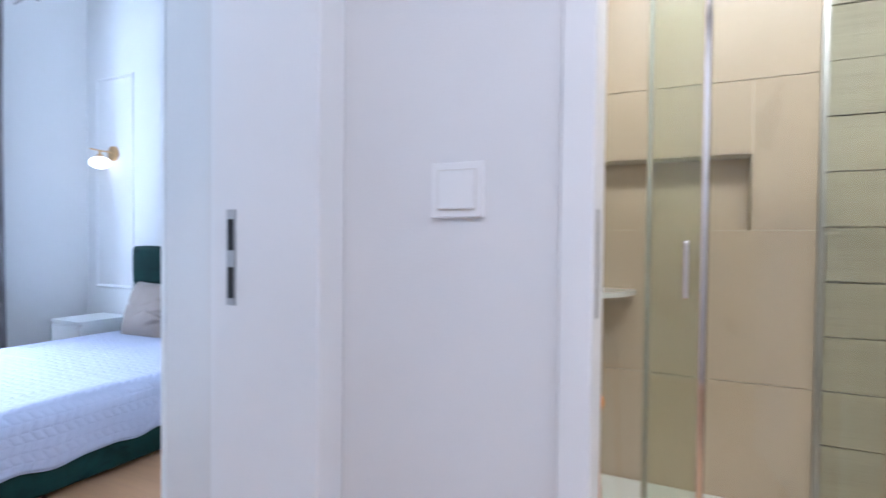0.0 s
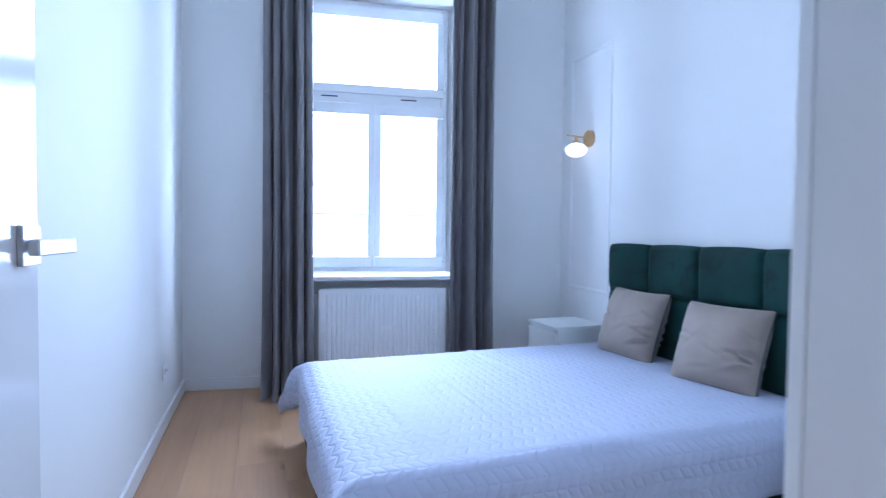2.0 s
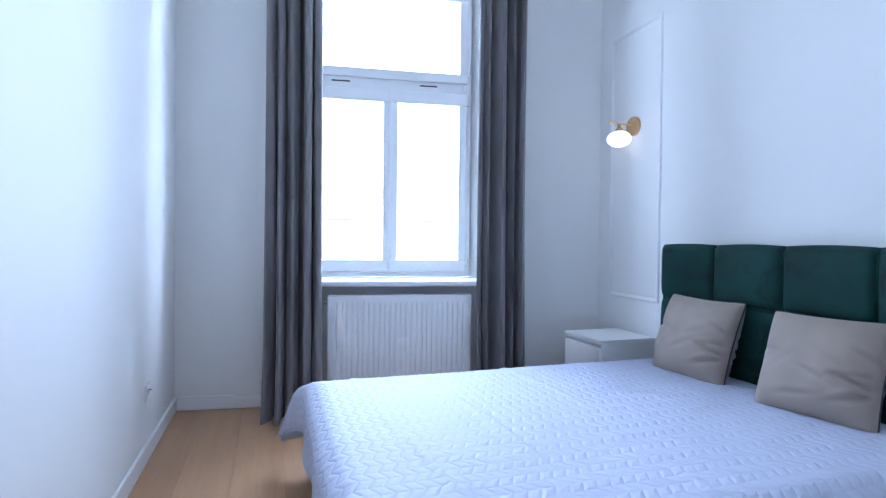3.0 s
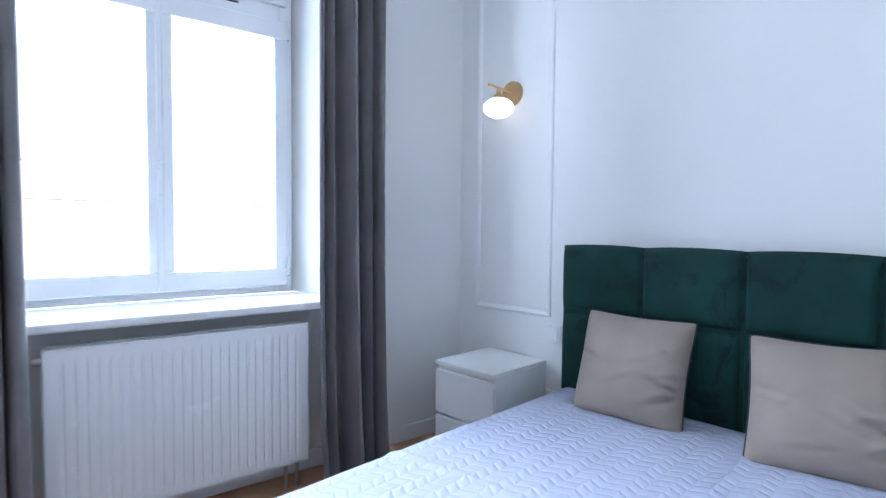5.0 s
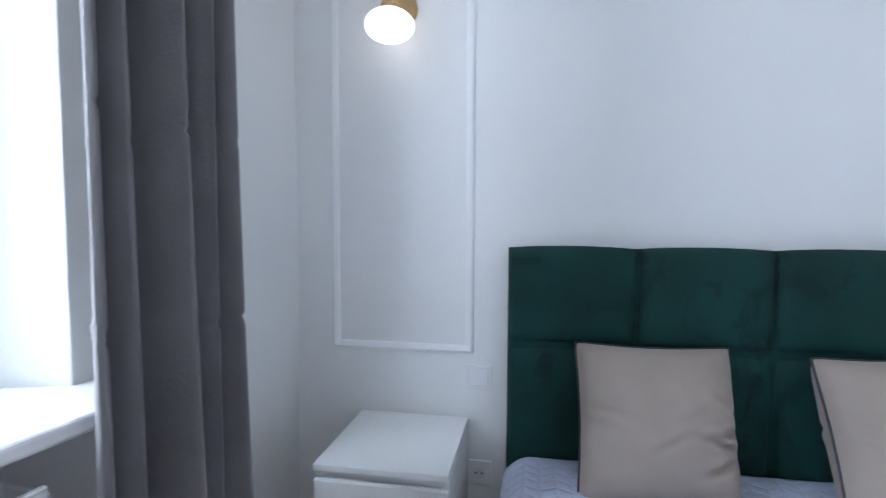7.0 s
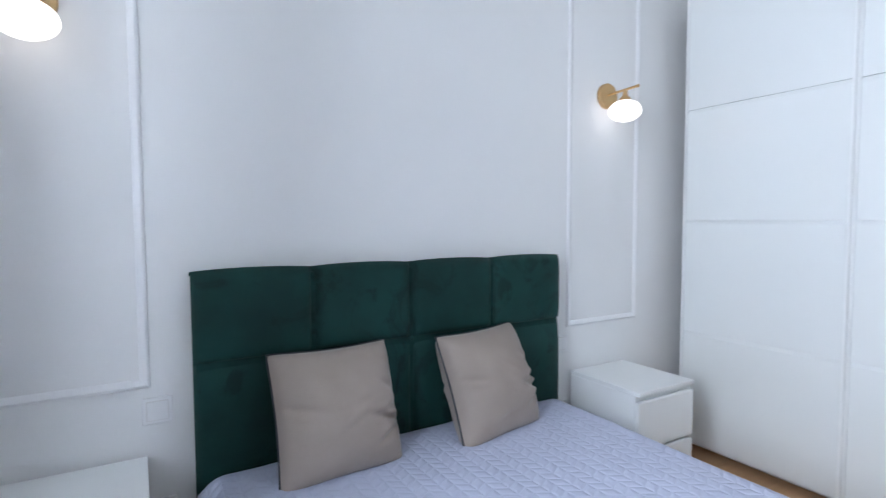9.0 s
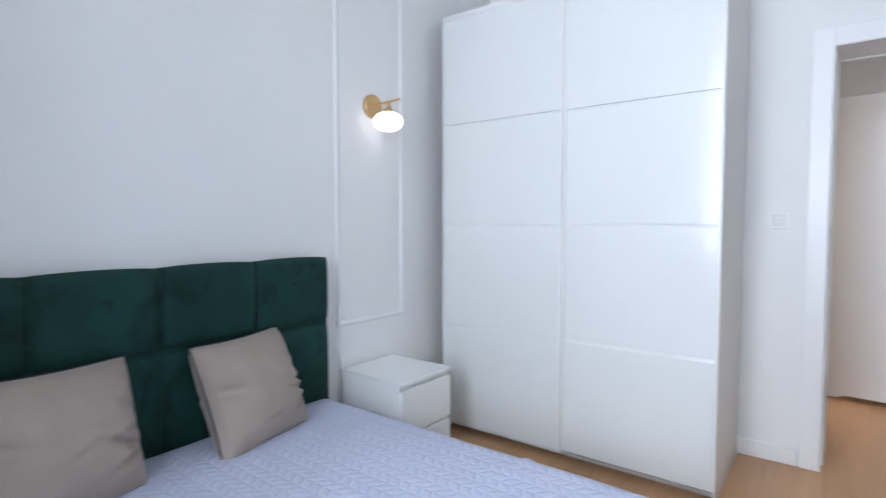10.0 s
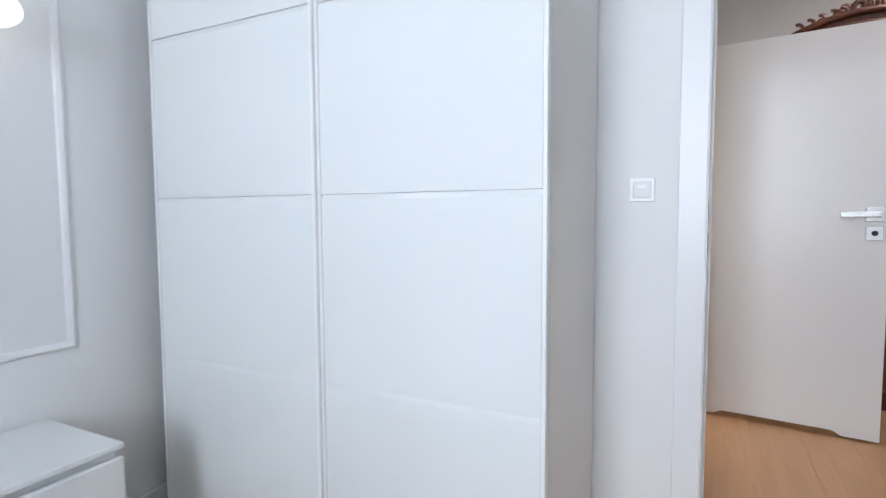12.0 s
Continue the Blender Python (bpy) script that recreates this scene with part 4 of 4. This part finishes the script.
    part("finial", ball((-0.03, 0.012, 2.40), 0.014, 0.020, 0.026, 14), MAHOG, w, smooth=True)


antique()

# ---- bathroom ----
N0, N1, NZ0, NZ1 = 0.11, 0.71, 1.175, 1.475       # niche
tw = box(XH + 0.08, TY, 0, N0, TY + 0.12, 2.7)
box(N1, TY, 0, 2.0, TY + 0.12, 2.7, bm=tw)
box(N0, TY, 0, N1, TY + 0.12, NZ0, bm=tw)
box(N0, TY, NZ1, N1, TY + 0.12, 2.7, bm=tw)
box(N0 - 0.01, TY + 0.12, NZ0 - 0.01, N1 + 0.01, TY + 0.14, NZ1 + 0.01, bm=tw)
twall = whole("wall_bath_north", tw, GROUT, "beige tiled shower wall with a recessed niche", "wall", "structure")
whole("floor_bath", box(XH, YB, -0.05, 2.0, TY, 0.0), TILE, "beige tiled bathroom floor", "floor", "structure")
tray = thing("shower_tray", "white shower tray behind the glass", "shower tray", pose(0.45, 2.08, 0))
part("tray", box(-0.51, -0.36, 0.0, 0.51, 0.41, 0.10, 0.012, 3), CERAM, tray)
part("drain", cyl((0.1, 0.0, 0.10), (0.1, 0.0, 0.104), 0.05, n=24), CHROME, tray, "chrome drain cover")
screen = thing("shower_screen", "clear glass shower screen with chrome uprights", "shower screen", pose(0.45, 1.72, 0.10))
g1 = part("pane", box(-0.50, -0.004, 0.02, 0.07, 0.004, 1.95), SHOWER, screen)
g2 = part("pane", box(-0.06, 0.030, 0.02, 0.50, 0.038, 1.95), SHOWER, screen)
g1.visible_shadow = g2.visible_shadow = False
part("upright", box(0.068, -0.012, 0.02, 0.088, 0.012, 1.95, 0.003, 1), CHROME, screen)
part("upright", box(-0.075, 0.022, 0.02, -0.058, 0.046, 1.95, 0.003, 1), CHROME, screen)
part("upright", box(0.492, -0.012, 0.0, 0.512, 0.046, 2.0, 0.003, 1), CHROME, screen)
part("top_rail", box(-0.51, -0.015, 1.95, 0.512, 0.05, 1.985, 0.004, 1), CHROME, screen)
part("bottom_rail", box(-0.51, -0.015, 0.0, 0.512, 0.05, 0.02, 0.004, 1), CHROME, screen)
part("pull_handle", box(0.025, -0.035, 0.87, 0.042, -0.02, 1.03, 0.004, 2), CHROME, screen, "chrome pull handle")
for z in (0.89, 1.01):
    part("standoff", cyl((0.0335, -0.022, z), (0.0335, -0.004, z), 0.005, n=10), CHROME, screen)
# added slab: its white stands in for a pale reflection in the shower glass
shelf = thing("reflection_shelf", "small white corner slab standing in for a reflection in the shower glass", "shelf", pose(XH + 0.08, TY - 0.01, 0.90))
sb = bmesh.new()
ring = [(0, 0)] + [(0.36 * math.cos(a), -0.36 * math.sin(a)) for a in [math.pi / 2 * k / 12 for k in range(13)]]
lo, hi = [[sb.verts.new((x, y, z)) for x, y in ring] for z in (0, 0.022)]
for k in range(len(ring)):
    sb.faces.new((lo[k], lo[(k + 1) % len(ring)], hi[(k + 1) % len(ring)], hi[k]))
sb.faces.new(lo[::-1])
sb.faces.new(hi)
part("slab", sb, CERAM, shelf)
shower = thing("shower_set", "chrome shower rail with a hand shower", "shower", pose(-0.01, TY - 0.03, 1.0))
part("rail", cyl((0.06, -0.02, 0.15), (0.06, -0.02, 0.75), 0.009, n=12), CHROME, shower)
part("hand_shower", cyl((0.06, -0.03, 0.62), (0.09, -0.12, 0.70), 0.010, 0.014, n=14), CHROME, shower)
part("shower_head", cyl((0.09, -0.12, 0.705), (0.10, -0.135, 0.69), 0.045, n=24), CHROME, shower)
stand = thing("bath_stand", "slim amber wooden stand on the bathroom floor", "stand", pose(0.225, 1.50, 0))
part("top", lathe([(0.0, 0.70), (0.075, 0.70), (0.078, 0.71), (0.075, 0.72), (0.0, 0.72)], 24), AMBER, stand)
for k in range(3):
    a = 2.1 * k
    part("leg", cyl((0.085 * math.cos(a), 0.085 * math.sin(a), 0), (0.05 * math.cos(a), 0.05 * math.sin(a), 0.70), 0.011, n=10), AMBER, stand)
bottle = thing("toiletry_bottle", "small white bottle standing on the amber stand", "bottle", pose(0.235, 1.49, 0.72))
part("flask", lathe([(0.0, 0.0), (0.035, 0.0), (0.037, 0.06), (0.030, 0.085), (0.012, 0.095), (0.0, 0.095)], 20), CERAM, bottle, smooth=True)
part("cap", cyl((0, 0, 0.095), (0, 0, 0.118), 0.014, n=14), CERAM, bottle)


# ---- pieces: tiles and floor boards ----
def piece(name, parent, me, x, y, z):
    ob = new(name, me)
    ob.parent = parent
    ob.location = (x, y, z)
    return ob


def tile_row(x0, x1, z0, z1, y, material, name="tile", t=0.006, gap=0.005):
    bm = box(-(x1 - x0) / 2 + gap / 2, -t, -(z1 - z0) / 2 + gap / 2, (x1 - x0) / 2 - gap / 2, 0, (z1 - z0) / 2 - gap / 2)
    piece(name, twall, mesh_of(name, bm, material), (x0 + x1) / 2, y, (z0 + z1) / 2)


XT, XE = XH + 0.08, 0.928
for z0, z1 in ((0.0, 0.57), (1.767, 2.367)):
    tile_row(XT, XE, z0, z1, TY, TILE)
tile_row(XT, XE, 2.367, 2.70, TY, TILE)
tile_row(XT, XE, 0.57, NZ0, TY, TILE)
tile_row(XT, N0, NZ0, 1.767, TY, TILE)
tile_row(N1, XE, NZ0, 1.767, TY, TILE)
tile_row(N0, N1, NZ1, 1.767, TY, TILE)
tile_row(N0, N1, NZ0, NZ1, TY + 0.118, TILE)
for k in range(13):
    tile_row(XE + 0.02, 1.56, 0.165 + 0.2045 * (k - 1), 0.165 + 0.2045 * k, TY, STRIP, "stone_strip", 0.012 + 0.004 * (k % 3))
    tile_row(1.56, 2.0, 0.165 + 0.2045 * (k - 1), 0.165 + 0.2045 * k, TY, STRIP, "stone_strip", 0.012 + 0.004 * ((k + 1) % 3))
whole("tile_trim", box(XE, TY - 0.022, 0, XE + 0.02, TY, 2.7), STEEL, "slim steel tile edge strip", "trim", "structure")

floor = whole("floor", box(XW - 0.45, HY0, -0.10, HX1, YN, -0.012), UNDER, "natural oak board floor running from the window into the hall", "floor", "structure")
brnd = random.Random(11)
PW = 0.22
y = HY0
while y < YN - 0.01:
    ya, yb = y, min(y + PW, YN)
    xs = XW - 0.45 if yb > YS else XH
    xe = HX1 if ya < YB - 0.02 else XD
    if ya < YB < yb:
        xe = HX1
    x = xs - brnd.uniform(0.0, 1.4)
    while x < xe:
        L = brnd.choice((1.5, 1.8, 2.1))
        a, b = max(x, xs), min(x + L, xe)
        if b - a > 0.03:
            bm = box(-(b - a) / 2 + 0.0004, -(yb - ya) / 2 + 0.0004, -0.012, (b - a) / 2 - 0.0004, (yb - ya) / 2 - 0.0004, 0)
            piece("floor_board", floor, mesh_of("floor_board", bm, OAK), (a + b) / 2, (ya + yb) / 2, 0.0)
        x += L
    y += PW
